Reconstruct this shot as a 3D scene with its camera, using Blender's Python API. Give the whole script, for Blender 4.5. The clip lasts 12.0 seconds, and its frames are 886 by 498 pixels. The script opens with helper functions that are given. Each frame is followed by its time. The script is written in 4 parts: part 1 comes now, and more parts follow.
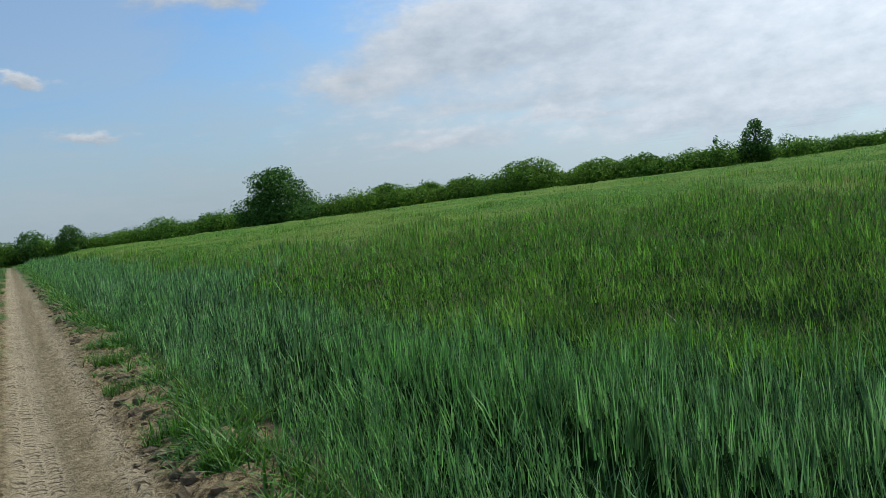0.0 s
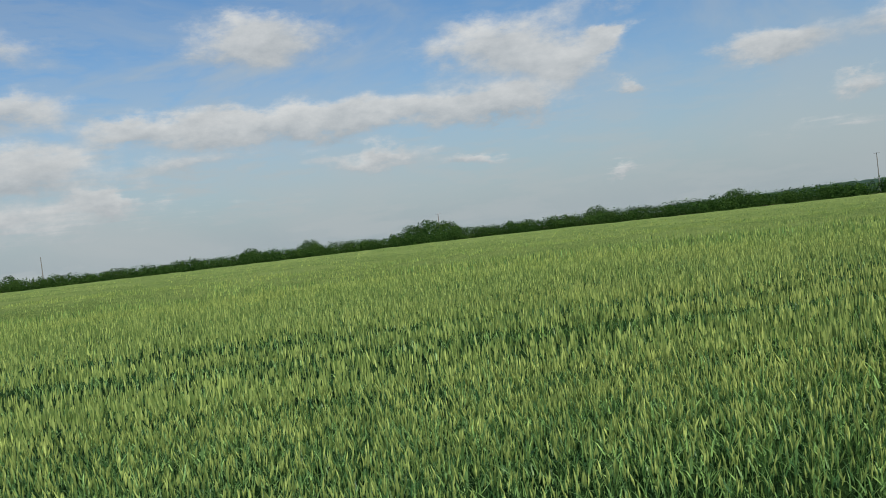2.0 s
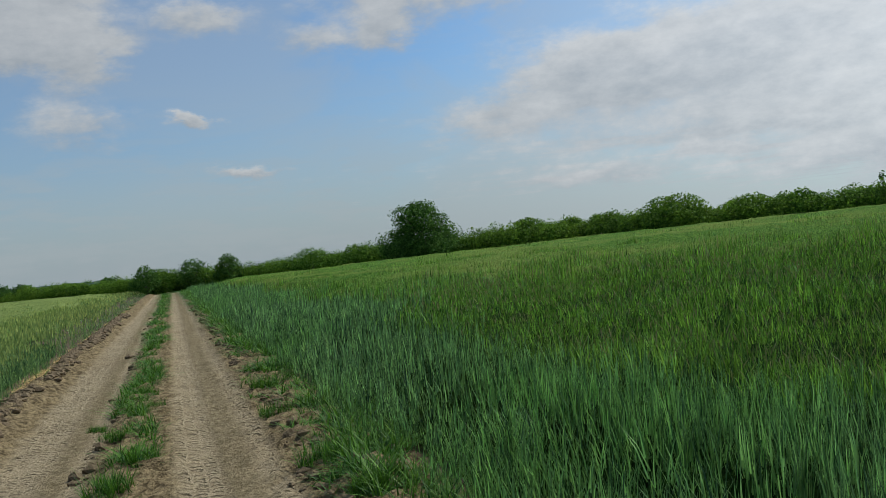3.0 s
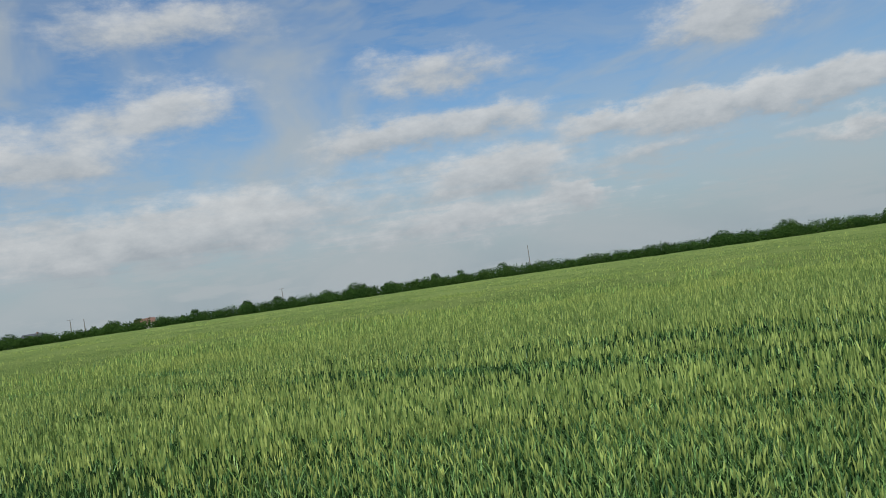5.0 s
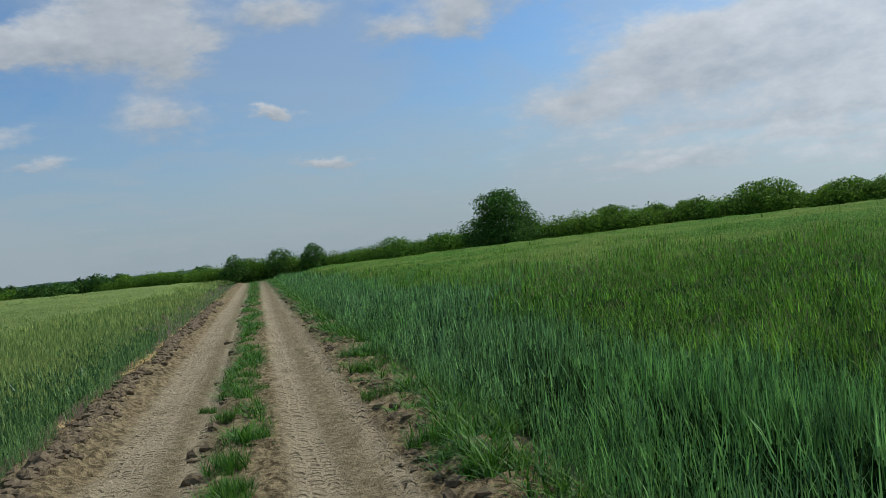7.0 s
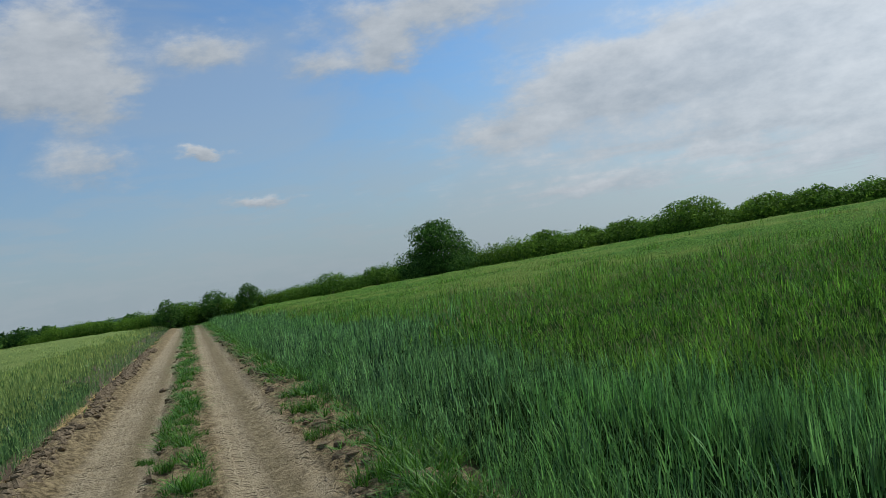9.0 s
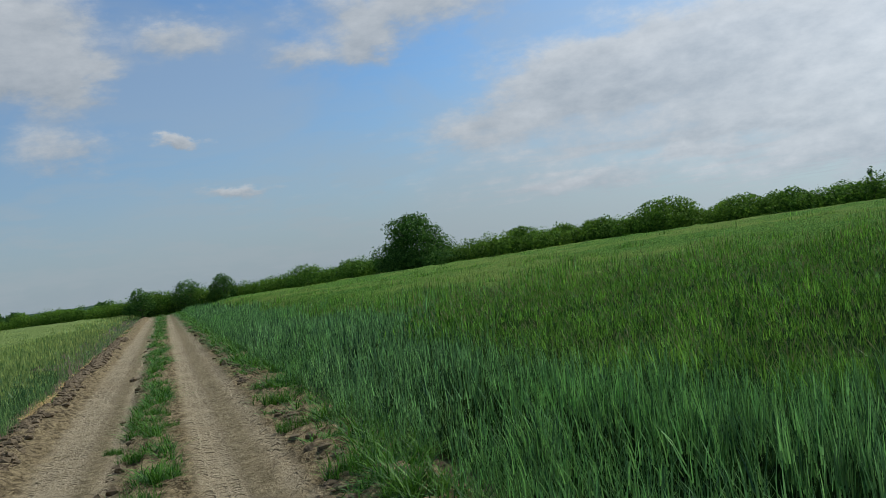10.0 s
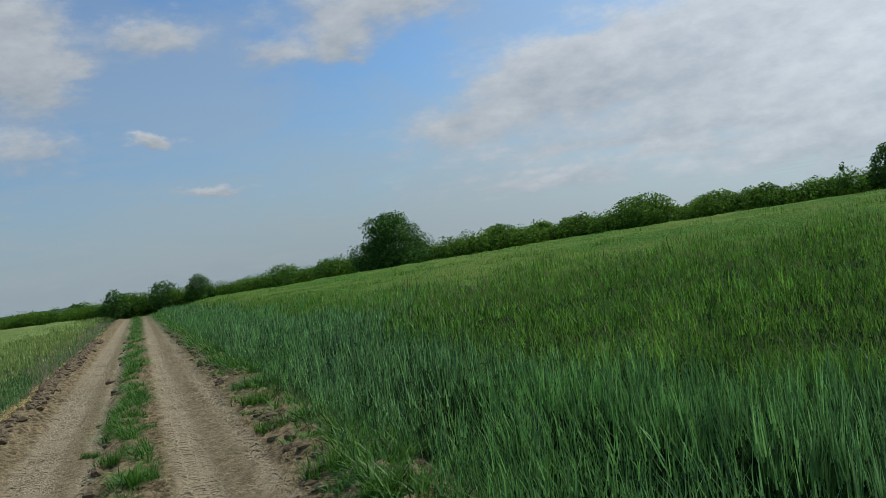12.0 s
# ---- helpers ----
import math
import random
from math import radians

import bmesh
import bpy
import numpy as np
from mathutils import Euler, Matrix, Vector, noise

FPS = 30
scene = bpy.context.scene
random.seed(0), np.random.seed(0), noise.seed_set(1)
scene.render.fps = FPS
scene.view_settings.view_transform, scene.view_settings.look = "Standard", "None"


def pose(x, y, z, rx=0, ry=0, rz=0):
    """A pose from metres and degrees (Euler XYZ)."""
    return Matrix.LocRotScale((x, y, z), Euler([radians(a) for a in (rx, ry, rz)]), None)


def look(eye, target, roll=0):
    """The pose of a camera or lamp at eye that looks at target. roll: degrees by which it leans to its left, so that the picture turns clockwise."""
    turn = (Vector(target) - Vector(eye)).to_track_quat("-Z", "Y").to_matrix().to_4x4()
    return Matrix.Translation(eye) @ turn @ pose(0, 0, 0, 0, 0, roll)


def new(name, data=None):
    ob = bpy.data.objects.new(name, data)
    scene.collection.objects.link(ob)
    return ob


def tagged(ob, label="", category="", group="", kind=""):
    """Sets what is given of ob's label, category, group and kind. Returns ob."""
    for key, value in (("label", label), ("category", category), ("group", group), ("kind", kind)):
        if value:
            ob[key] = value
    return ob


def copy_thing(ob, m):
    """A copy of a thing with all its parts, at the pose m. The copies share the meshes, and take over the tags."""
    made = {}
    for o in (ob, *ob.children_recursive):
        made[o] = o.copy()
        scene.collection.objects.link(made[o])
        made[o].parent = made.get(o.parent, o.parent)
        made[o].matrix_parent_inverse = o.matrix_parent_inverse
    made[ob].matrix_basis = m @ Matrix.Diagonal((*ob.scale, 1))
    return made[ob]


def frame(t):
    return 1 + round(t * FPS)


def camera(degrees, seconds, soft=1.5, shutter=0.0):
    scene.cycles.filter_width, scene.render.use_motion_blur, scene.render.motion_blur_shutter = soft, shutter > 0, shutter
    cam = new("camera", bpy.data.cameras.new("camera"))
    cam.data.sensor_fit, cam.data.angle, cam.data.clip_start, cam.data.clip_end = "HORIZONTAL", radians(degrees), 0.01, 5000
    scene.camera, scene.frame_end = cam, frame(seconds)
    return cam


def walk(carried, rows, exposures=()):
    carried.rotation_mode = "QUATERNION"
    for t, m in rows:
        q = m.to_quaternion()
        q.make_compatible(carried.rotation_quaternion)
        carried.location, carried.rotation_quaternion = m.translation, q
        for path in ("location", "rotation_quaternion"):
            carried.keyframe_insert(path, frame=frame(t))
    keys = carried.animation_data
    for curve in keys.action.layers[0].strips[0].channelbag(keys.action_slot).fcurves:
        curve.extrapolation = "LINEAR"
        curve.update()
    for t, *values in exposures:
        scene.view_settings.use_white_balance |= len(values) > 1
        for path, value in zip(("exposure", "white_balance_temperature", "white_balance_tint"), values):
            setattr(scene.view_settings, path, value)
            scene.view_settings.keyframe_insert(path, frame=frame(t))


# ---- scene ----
def aim(x, y, z, heading, pitch, lean):
    """Pose from a clockwise heading (0 = along the track), a pitch upwards and a lean to the right, in degrees."""
    return Matrix.Translation((x, y, z)) @ pose(0, 0, 0, 90 + pitch, 0, -heading) @ pose(0, 0, 0, 0, 0, -lean)


EYE = 1.70
cam = camera(56.6, 12.0, soft=0.5)
PATH = [
    (0.0, 0.3, 0.0, 1.7, -692.22, -3.63, 6.69), (0.1, 0.308, 0.0, 1.7, -680.29, -3.51, 6.59), (0.2, 0.315, 0.0, 1.7, -668.36, -3.08, 6.49),
    (0.3, 0.323, 0.0, 1.7, -656.44, -2.93, 6.83), (0.4, 0.331, 0.0, 1.7, -644.5, -3.0, 7.06), (0.5, 0.338, 0.0, 1.7, -632.57, -2.87, 7.1),
    (0.6, 0.346, 0.0, 1.7, -620.66, -3.01, 6.42), (0.7, 0.354, 0.0, 1.7, -608.74, -3.07, 5.79), (0.8, 0.362, 0.0, 1.7, -596.82, -2.8, 5.24),
    (0.9, 0.369, 0.0, 1.7, -584.89, -2.56, 5.4), (1.0, 0.377, 0.0, 1.7, -573.01, -2.31, 6.56), (1.1, 0.385, 0.0, 1.7, -561.09, -2.16, 7.11),
    (1.2, 0.392, 0.0, 1.7, -549.16, -1.99, 6.94), (1.3, 0.4, 0.0, 1.7, -537.24, -1.83, 7.45), (1.4, 0.386, 0.0, 1.7, -525.31, -1.96, 7.82),
    (1.5, 0.371, 0.0, 1.7, -513.38, -2.12, 7.48), (1.6, 0.357, 0.0, 1.7, -501.46, -2.3, 6.91), (1.7, 0.343, 0.0, 1.7, -489.6, -1.83, 5.72),
    (1.8, 0.329, 0.0, 1.7, -477.69, -2.04, 6.46), (1.9, 0.314, 0.0, 1.7, -465.76, -1.79, 6.51), (2.0, 0.3, 0.0, 1.7, -453.83, -1.69, 6.69),
    (2.1, 0.286, 0.0, 1.7, -441.9, -1.53, 6.97), (2.2, 0.271, 0.0, 1.7, -429.96, -1.46, 7.1), (2.3, 0.257, 0.0, 1.7, -418.29, -1.62, 6.87),
    (2.4, 0.243, 0.0, 1.7, -407.35, -1.53, 7.4), (2.5, 0.229, 0.0, 1.7, -396.75, -1.54, 6.69), (2.6, 0.214, 0.0, 1.7, -385.86, -1.18, 6.53),
    (2.7, 0.2, 0.0, 1.7, -375.1, -0.96, 6.26), (2.8, 0.205, 0.0, 1.7, -363.98, -0.72, 6.05), (2.9, 0.211, 0.0, 1.7, -352.81, -0.47, 5.91),
    (3.0, 0.216, 0.0, 1.7, -341.59, -0.2, 5.84), (3.1, 0.221, 0.0, 1.7, -330.36, 0.08, 5.82), (3.2, 0.226, 0.0, 1.7, -319.13, 0.37, 5.86),
    (3.3, 0.232, 0.0, 1.7, -307.89, 0.67, 5.95), (3.4, 0.237, 0.0, 1.7, -296.68, 0.97, 6.07), (3.5, 0.242, 0.0, 1.7, -285.49, 1.26, 6.23),
    (3.6, 0.247, 0.0, 1.7, -274.7, 1.54, 6.41), (3.7, 0.253, 0.0, 1.7, -263.96, 1.81, 6.62), (3.8, 0.258, 0.0, 1.7, -253.28, 2.06, 6.85),
    (3.9, 0.263, 0.0, 1.7, -243.05, 2.3, 7.08), (4.0, 0.268, 0.0, 1.7, -232.9, 2.51, 7.32), (4.1, 0.274, 0.0, 1.7, -222.85, 2.68, 7.55),
    (4.2, 0.279, 0.0, 1.7, -212.9, 2.83, 7.77), (4.3, 0.284, 0.0, 1.7, -203.06, 2.94, 7.98), (4.4, 0.289, 0.0, 1.7, -192.83, 3.02, 8.19),
    (4.5, 0.295, 0.0, 1.7, -182.61, 2.86, 8.11), (4.6, 0.3, 0.0, 1.7, -171.75, 2.82, 8.91), (4.7, 0.281, 0.0, 1.7, -161.12, 2.78, 8.56),
    (4.8, 0.262, 0.0, 1.7, -149.45, 2.46, 8.71), (4.9, 0.244, 0.0, 1.7, -137.52, 2.18, 8.61), (5.0, 0.225, 0.0, 1.7, -125.61, 1.52, 8.58),
    (5.1, 0.206, 0.0, 1.7, -114.75, 0.78, 8.7), (5.2, 0.187, 0.0, 1.7, -104.91, 0.21, 8.37), (5.3, 0.169, 0.0, 1.7, -95.6, -0.08, 7.47),
    (5.4, 0.15, 0.0, 1.7, -86.22, -0.14, 6.86), (5.5, 0.131, 0.0, 1.7, -76.24, 0.23, 6.15), (5.6, 0.113, 0.0, 1.7, -65.94, 0.59, 5.65),
    (5.7, 0.094, 0.0, 1.7, -54.89, 0.86, 5.65), (5.8, 0.075, 0.0, 1.7, -43.5, 0.95, 5.67), (5.9, 0.056, 0.0, 1.7, -32.72, 0.79, 5.94),
    (6.0, 0.037, 0.0, 1.7, -22.68, 0.52, 5.67), (6.1, 0.019, 0.0, 1.7, -14.19, 0.23, 5.52), (6.2, 0.0, 0.0, 1.7, -6.85, 0.26, 5.14),
    (6.3, 0.0, 0.0, 1.7, -1.39, 0.33, 4.49), (6.4, 0.0, 0.0, 1.7, 2.47, 0.42, 4.28), (6.5, 0.0, 0.0, 1.7, 5.33, 0.47, 4.33),
    (6.6, 0.0, 0.0, 1.7, 7.83, 0.39, 4.48), (6.7, 0.0, 0.0, 1.7, 9.57, 0.19, 4.81), (6.8, 0.0, 0.0, 1.7, 10.9, -0.05, 5.25),
    (7.0, 0.0, 0.0, 1.7, 12.82, -0.41, 6.19), (7.2, 0.0, 0.0, 1.7, 13.77, -0.39, 7.18), (7.5, 0.0, 0.0, 1.7, 14.07, -0.16, 8.65),
    (7.7, 0.0, 0.0, 1.7, 14.55, -0.02, 9.3), (8.0, 0.0, 0.0, 1.7, 15.28, 0.27, 9.82), (8.5, 0.0, 0.0, 1.7, 16.43, 0.81, 9.8),
    (9.0, 0.0, 0.0, 1.7, 17.48, 1.19, 9.18), (9.5, 0.0, 0.0, 1.7, 18.36, 1.12, 8.55), (10.0, 0.0, 0.0, 1.7, 19.07, 0.55, 8.01),
    (10.5, 0.0, 0.0, 1.7, 19.76, 0.01, 7.94), (11.0, 0.0, 0.0, 1.7, 20.03, 0.13, 8.12), (11.5, 0.0, 0.0, 1.7, 20.29, 0.18, 8.29),
    (12.0, 0.0, 0.0, 1.7, 20.57, 0.21, 8.51),
]
EXPOSURES = [
    (0.0, -0.28, 6200, 10), (0.3, -0.86, 6700, 10), (0.4, -1.05, 6850, 10), (0.5, -1.0, 7000, 10), (0.8, -0.85, 7000, 10), (1.0, -0.67, 7000, 10),
    (1.2, -0.48, 6660, 10), (1.5, -0.47, 6100, 10), (2.0, -0.3, 6800, 10), (2.5, -0.02, 6500, 10), (2.7, -0.1, 6500, 10), (3.3, -0.8, 6700, 10),
    (3.7, -0.8, 6600, 10), (4.3, -0.5, 6450, 10), (4.5, -0.4, 6400, 10), (5.0, -0.4, 6650, 10), (5.5, -0.12, 6750, 10), (6.0, 0.02, 6500, 10),
    (6.5, -0.47, 6280, 10), (7.5, -0.5, 6320, 10), (12.0, -0.57, 6320, 10),
]
walk(cam, [(t, aim(x, y, z, h, p, l)) for t, x, y, z, h, p, l in PATH], EXPOSURES)

# ---------------------------------------------------------------- sky and sun
SUN_AZ, SUN_EL = 64.0, 51.0


def link(tree, a, b):
    tree.links.new(a, b)


def node(tree, kind, **settings):
    n = tree.nodes.new(kind)
    for key, value in settings.items():
        if key == "op":
            n.operation = value
        elif key == "blend":
            n.blend_type = value
        elif key == "dtype":
            n.data_type = value
    return n


def feed(tree, n, values):
    """Sets or links the inputs of a node, by index or name."""
    for key, value in values.items():
        if isinstance(value, bpy.types.NodeSocket):
            tree.links.new(value, n.inputs[key])
        elif value is not None:
            n.inputs[key].default_value = value
    return n


def calc(tree, op, a, b=None, c=None, clamp=False):
    n = tree.nodes.new("ShaderNodeMath")
    n.operation, n.use_clamp = op, clamp
    feed(tree, n, {0: a, 1: b, 2: c})
    return n.outputs[0]


def remap(tree, value, a, b, lo=0.0, hi=1.0, smooth=True):
    n = tree.nodes.new("ShaderNodeMapRange")
    n.interpolation_type = "SMOOTHSTEP" if smooth else "LINEAR"
    feed(tree, n, {0: value, 1: a, 2: b, 3: lo, 4: hi})
    return n.outputs[0]


def blend(tree, factor, a, b, mode="MIX"):
    n = tree.nodes.new("ShaderNodeMix")
    n.data_type, n.blend_type = "RGBA", mode
    feed(tree, n, {0: factor, 6: a if isinstance(a, bpy.types.NodeSocket) else (*a, 1), 7: b if isinstance(b, bpy.types.NodeSocket) else (*b, 1)})
    return n.outputs[2]


def fbm(tree, vector, scale, detail=4, rough=0.55, warp=0.0):
    n = tree.nodes.new("ShaderNodeTexNoise")
    feed(tree, n, {"Vector": vector, "Scale": scale, "Detail": detail, "Roughness": rough, "Distortion": warp})
    return n.outputs["Fac"]


# clouds: heading, height, half width, half height in degrees, weight
CLOUDS_AHEAD = [
    (-5.9, 17.6, 4.6, 3.62, 0.95), (-5.4, 10.1, 3.5, 1.62, 0.75), (-4.1, 13.9, 2.3, 2.13, 0.75), (3.2, 16.4, 3.3, 1.28, 0.8), (11.0, 14.8, 3.5, 1.11, 0.7),
    (19.5, 17.3, 8.4, 1.96, 0.95), (15.8, 15.2, 1.9, 1.45, 0.65), (41.1, 11.9, 12.9, 3.83, 0.92), (30.7, 10.7, 7.9, 2.13, 0.82), (42.4, 7.0, 7.5, 2.13, 0.55),
    (23.7, 8.3, 6.3, 1.28, 0.55), (32.3, 6.6, 7.9, 1.49, 0.42), (29.6, 3.8, 4.6, 0.85, 0.55), (36.8, 4.6, 2.3, 0.51, 0.6), (43.3, 5.9, 3.8, 0.6, 0.5),
    (2.6, 9.6, 1.5, 0.55, 0.65), (6.8, 6.4, 3.1, 0.55, 0.5), (23.5, 4.7, 12.5, 2.55, 0.3),
]
CLOUDS_NORTH_WEST = [
    (-41.3, 17.9, 4.0, 1.06, 0.85), (-36.1, 15.7, 4.4, 1.62, 0.95), (-27.8, 13.6, 4.4, 1.91, 1), (-20.6, 14.3, 5.8, 1.7, 0.95), (-12.7, 14.9, 7.5, 1.62, 0.95),
    (-40.8, 11.9, 4.4, 2.34, 1), (-47.6, 12.6, 3.8, 0.68, 0.65), (-17.2, 9.2, 4.6, 0.68, 0.7), (-13.1, 7.4, 2.1, 0.51, 0.7), (1.9, 9.7, 1.3, 0.51, 0.7),
    (5.0, 6.4, 1.9, 0.43, 0.6), (-44.4, 7.4, 4.6, 1.7, 0.38), (-48.6, 7.9, 2.3, 0.51, 0.5),
]
CLOUDS_WEST = [
    (-71.0, 8.9, 3.3, 1.19, 1), (-59.6, 9.0, 5.8, 1.36, 1), (-65.9, 5.8, 2.2, 0.6, 0.9), (-59.2, 5.4, 1.4, 0.51, 0.9), (-72.2, 13.6, 11.3, 0.68, 0.55),
    (-47.9, 7.7, 3.1, 0.94, 0.6), (-58.7, 14.0, 6.3, 1.62, 1), (-80.8, 2.3, 1.0, 0.34, 0.7), (-67.4, 3.6, 6.7, 0.6, 0.4),
]
CLOUDS_SOUTH_WEST = [
    (-124.6, 13.7, 6.1, 1.79, 0.9), (-129.4, 9.8, 4.6, 1.19, 0.9), (-121.1, 9.8, 4.6, 1.19, 1), (-113.3, 8.4, 3.3, 0.94, 0.95), (-107.1, 7.9, 4.2, 1.19, 1),
    (-101.1, 8.2, 4.0, 1.28, 1), (-93.3, 8.1, 5.6, 1.36, 1), (-87.7, 7.5, 3.1, 1.02, 0.95), (-104.8, 13.7, 4.7, 1.7, 1), (-89.0, 11.6, 5.2, 1.62, 1),
    (-84.2, 9.8, 3.5, 1.36, 1), (-81.4, 11.2, 1.3, 0.85, 0.85), (-97.6, 5.1, 4.4, 0.77, 0.9), (-90.8, 4.0, 1.6, 0.47, 0.9), (-120.0, 6.6, 4.4, 1.36, 0.75),
    (-110.6, 5.9, 3.3, 0.68, 0.7), (-116.2, 4.3, 1.2, 0.6, 0.9), (-115.2, 3.6, 2.5, 0.38, 0.7), (-80.5, 7.9, 1.1, 0.43, 0.7), (-124.8, 3.5, 5.0, 0.77, 0.6),
]
CLOUDS_BACK = [
    (152.3, 20.1, 2.4, 0.77, 0.8), (151.2, 16.6, 2.0, 0.85, 0.8), (167.1, 17.7, 0.9, 1.79, 0.85), (163.3, 15.6, 1.4, 1.19, 0.85), (174.6, 16.3, 1.1, 1.11, 0.9),
    (159.8, 14.2, 1.0, 0.38, 0.6), (-179.7, 18.2, 3.5, 1.19, 0.7), (151.7, 12.1, 3.1, 1.91, 0.95), (160.0, 12.5, 7.9, 1.36, 1), (156.1, 10.1, 4.8, 1.91, 0.85),
    (166.4, 9.8, 6.7, 1.62, 0.95), (-178.5, 7.5, 4.8, 1.19, 0.9), (-170.0, 9.2, 4.0, 0.85, 0.95), (-172.9, 7.9, 5.4, 1.11, 0.7), (-178.3, 14.4, 6.3, 1.53, 0.45),
    (-158.2, 10.5, 10.0, 3.83, 0.36), (152.9, 8.0, 5.0, 1.49, 0.75), (-179.7, 5.1, 6.7, 1.19, 0.65), (-158.9, 6.3, 6.3, 1.02, 0.6), (174.2, 3.7, 20.9, 1.7, 0.4),
]
CLOUDS_SOUTH_EAST = [
    (133.6, 13.0, 10.9, 2.77, 1), (124.3, 11.9, 2.7, 1.19, 0.95), (127.4, 9.3, 4.0, 0.94, 0.85), (134.3, 9.7, 3.1, 1.11, 0.95), (147.4, 9.0, 5.4, 1.11, 0.8),
    (121.8, 9.4, 2.7, 0.47, 0.8), (124.4, 7.1, 6.3, 0.94, 0.85), (152.4, 12.2, 4.4, 1.53, 0.9), (153.8, 7.3, 4.4, 1.28, 0.75), (148.3, 3.5, 20.9, 2.55, 0.5),
]
CLOUDS_EAST = [
    (62.7, 11.5, 5.0, 1.62, 0.95), (68.9, 10.3, 5.8, 1.91, 0.95), (77.3, 10.4, 5.8, 1.62, 1), (86.4, 8.8, 6.7, 1.53, 1), (73.8, 6.9, 18.8, 2.98, 0.8),
    (100.8, 6.5, 7.5, 1.45, 0.9), (108.1, 7.0, 4.6, 1.19, 0.95), (114.1, 7.3, 4.6, 1.19, 0.95), (106.4, 9.2, 2.2, 0.85, 0.95), (80.9, 14.5, 5.8, 0.85, 0.95),
    (104.2, 3.4, 13.8, 1.79, 0.7), (84.8, 3.0, 25.1, 1.7, 0.45),
]
CLOUDS_NORTH_EAST = [
    (51.7, 6.2, 10.0, 4.26, 0.95), (46.3, 3.2, 11.7, 1.53, 0.5),
]
CLOUDS_SOUTH = [
    (-142.2, 18.5, 8.4, 1.91, 0.85), (-142.6, 13.2, 5.8, 1.7, 0.85), (-138.9, 5.6, 12.1, 1.91, 0.85), (-149.3, 10.3, 5.8, 1.91, 0.75), (-147.3, 4.3, 10.0, 1.49, 0.8),
    (-120.4, 5.5, 5.8, 1.49, 0.6), (-122.8, 2.7, 12.5, 1.28, 0.5),
]


def build_world():
    w = bpy.data.worlds.new("sky")
    scene.world = w
    w.use_nodes = True
    t = w.node_tree
    t.nodes.clear()
    d = t.nodes.new("ShaderNodeTexCoord").outputs["Generated"]
    sky = t.nodes.new("ShaderNodeTexSky")
    sky.sky_type, sky.sun_disc = "NISHITA", False
    sky.sun_elevation, sky.sun_rotation = radians(SUN_EL), radians(SUN_AZ)
    sky.air_density, sky.dust_density, sky.ozone_density = 1.0, 1.4, 1.6
    link(t, d, sky.inputs[0]) if sky.inputs else None
    sep = feed(t, t.nodes.new("ShaderNodeSeparateXYZ"), {0: d})
    el = calc(t, "MULTIPLY", calc(t, "ARCSINE", sep.outputs[2]), 57.2958)
    az = calc(t, "MULTIPLY", calc(t, "ARCTAN2", sep.outputs[0], sep.outputs[1]), 57.2958)
    # wispy warp of the two angles
    stretch = feed(t, node(t, "ShaderNodeVectorMath", op="MULTIPLY"), {0: d, 1: (1, 1, 2.0)}).outputs[0]
    n1 = t.nodes.new("ShaderNodeTexNoise")
    feed(t, n1, {"Vector": stretch, "Scale": 14.0, "Detail": 7, "Roughness": 0.62})
    c1 = feed(t, t.nodes.new("ShaderNodeSeparateColor"), {0: n1.outputs["Color"]})
    az2 = calc(t, "MULTIPLY_ADD", calc(t, "SUBTRACT", c1.outputs[0], .5), 6.5, az)
    el2 = calc(t, "MULTIPLY_ADD", calc(t, "SUBTRACT", c1.outputs[1], .5), 3.6, el)
    # one cloud as a node group: adds its weight and its height inside the cloud
    g = bpy.data.node_groups.new("cloud", "ShaderNodeTree")
    for nm in ("az", "el", "az0", "el0", "w", "h", "k", "sum", "rise"):
        g.interface.new_socket(nm, in_out="INPUT", socket_type="NodeSocketFloat")
    for nm in ("sum", "rise"):
        g.interface.new_socket(nm, in_out="OUTPUT", socket_type="NodeSocketFloat")
    gi, go = g.nodes.new("NodeGroupInput"), g.nodes.new("NodeGroupOutput")
    i = gi.outputs
    da = calc(g, "SUBTRACT", i[0], i[2])
    da = calc(g, "WRAP", da, 180.0, -180.0)
    u = calc(g, "DIVIDE", da, i[4])
    v = calc(g, "DIVIDE", calc(g, "SUBTRACT", i[1], i[3]), i[5])
    q = calc(g, "MULTIPLY_ADD", u, u, calc(g, "MULTIPLY", v, v))
    e = calc(g, "MULTIPLY", calc(g, "POWER", 2.7183, calc(g, "MULTIPLY", q, -1.0)), i[6])
    link(g, calc(g, "ADD", i[7], e), go.inputs[0])
    link(g, calc(g, "MULTIPLY_ADD", e, v, i[8]), go.inputs[1])
    total, rise = 0.0, 0.0
    for c in CLOUDS_AHEAD + CLOUDS_NORTH_WEST + CLOUDS_WEST + CLOUDS_SOUTH_WEST + CLOUDS_BACK + CLOUDS_SOUTH_EAST + CLOUDS_EAST + CLOUDS_NORTH_EAST + CLOUDS_SOUTH:
        n = t.nodes.new("ShaderNodeGroup")
        n.node_tree = g
        feed(t, n, {0: az2, 1: el2, 2: float(c[0]), 3: float(c[1]), 4: float(c[2]), 5: float(c[3]), 6: float(c[4]), 7: total, 8: rise})
        total, rise = n.outputs[0], n.outputs[1]
    # overhead and everywhere else: broken cloud from noise on a flat layer
    zc = calc(t, "MAXIMUM", sep.outputs[2], 0.03)
    flat = t.nodes.new("ShaderNodeCombineXYZ")
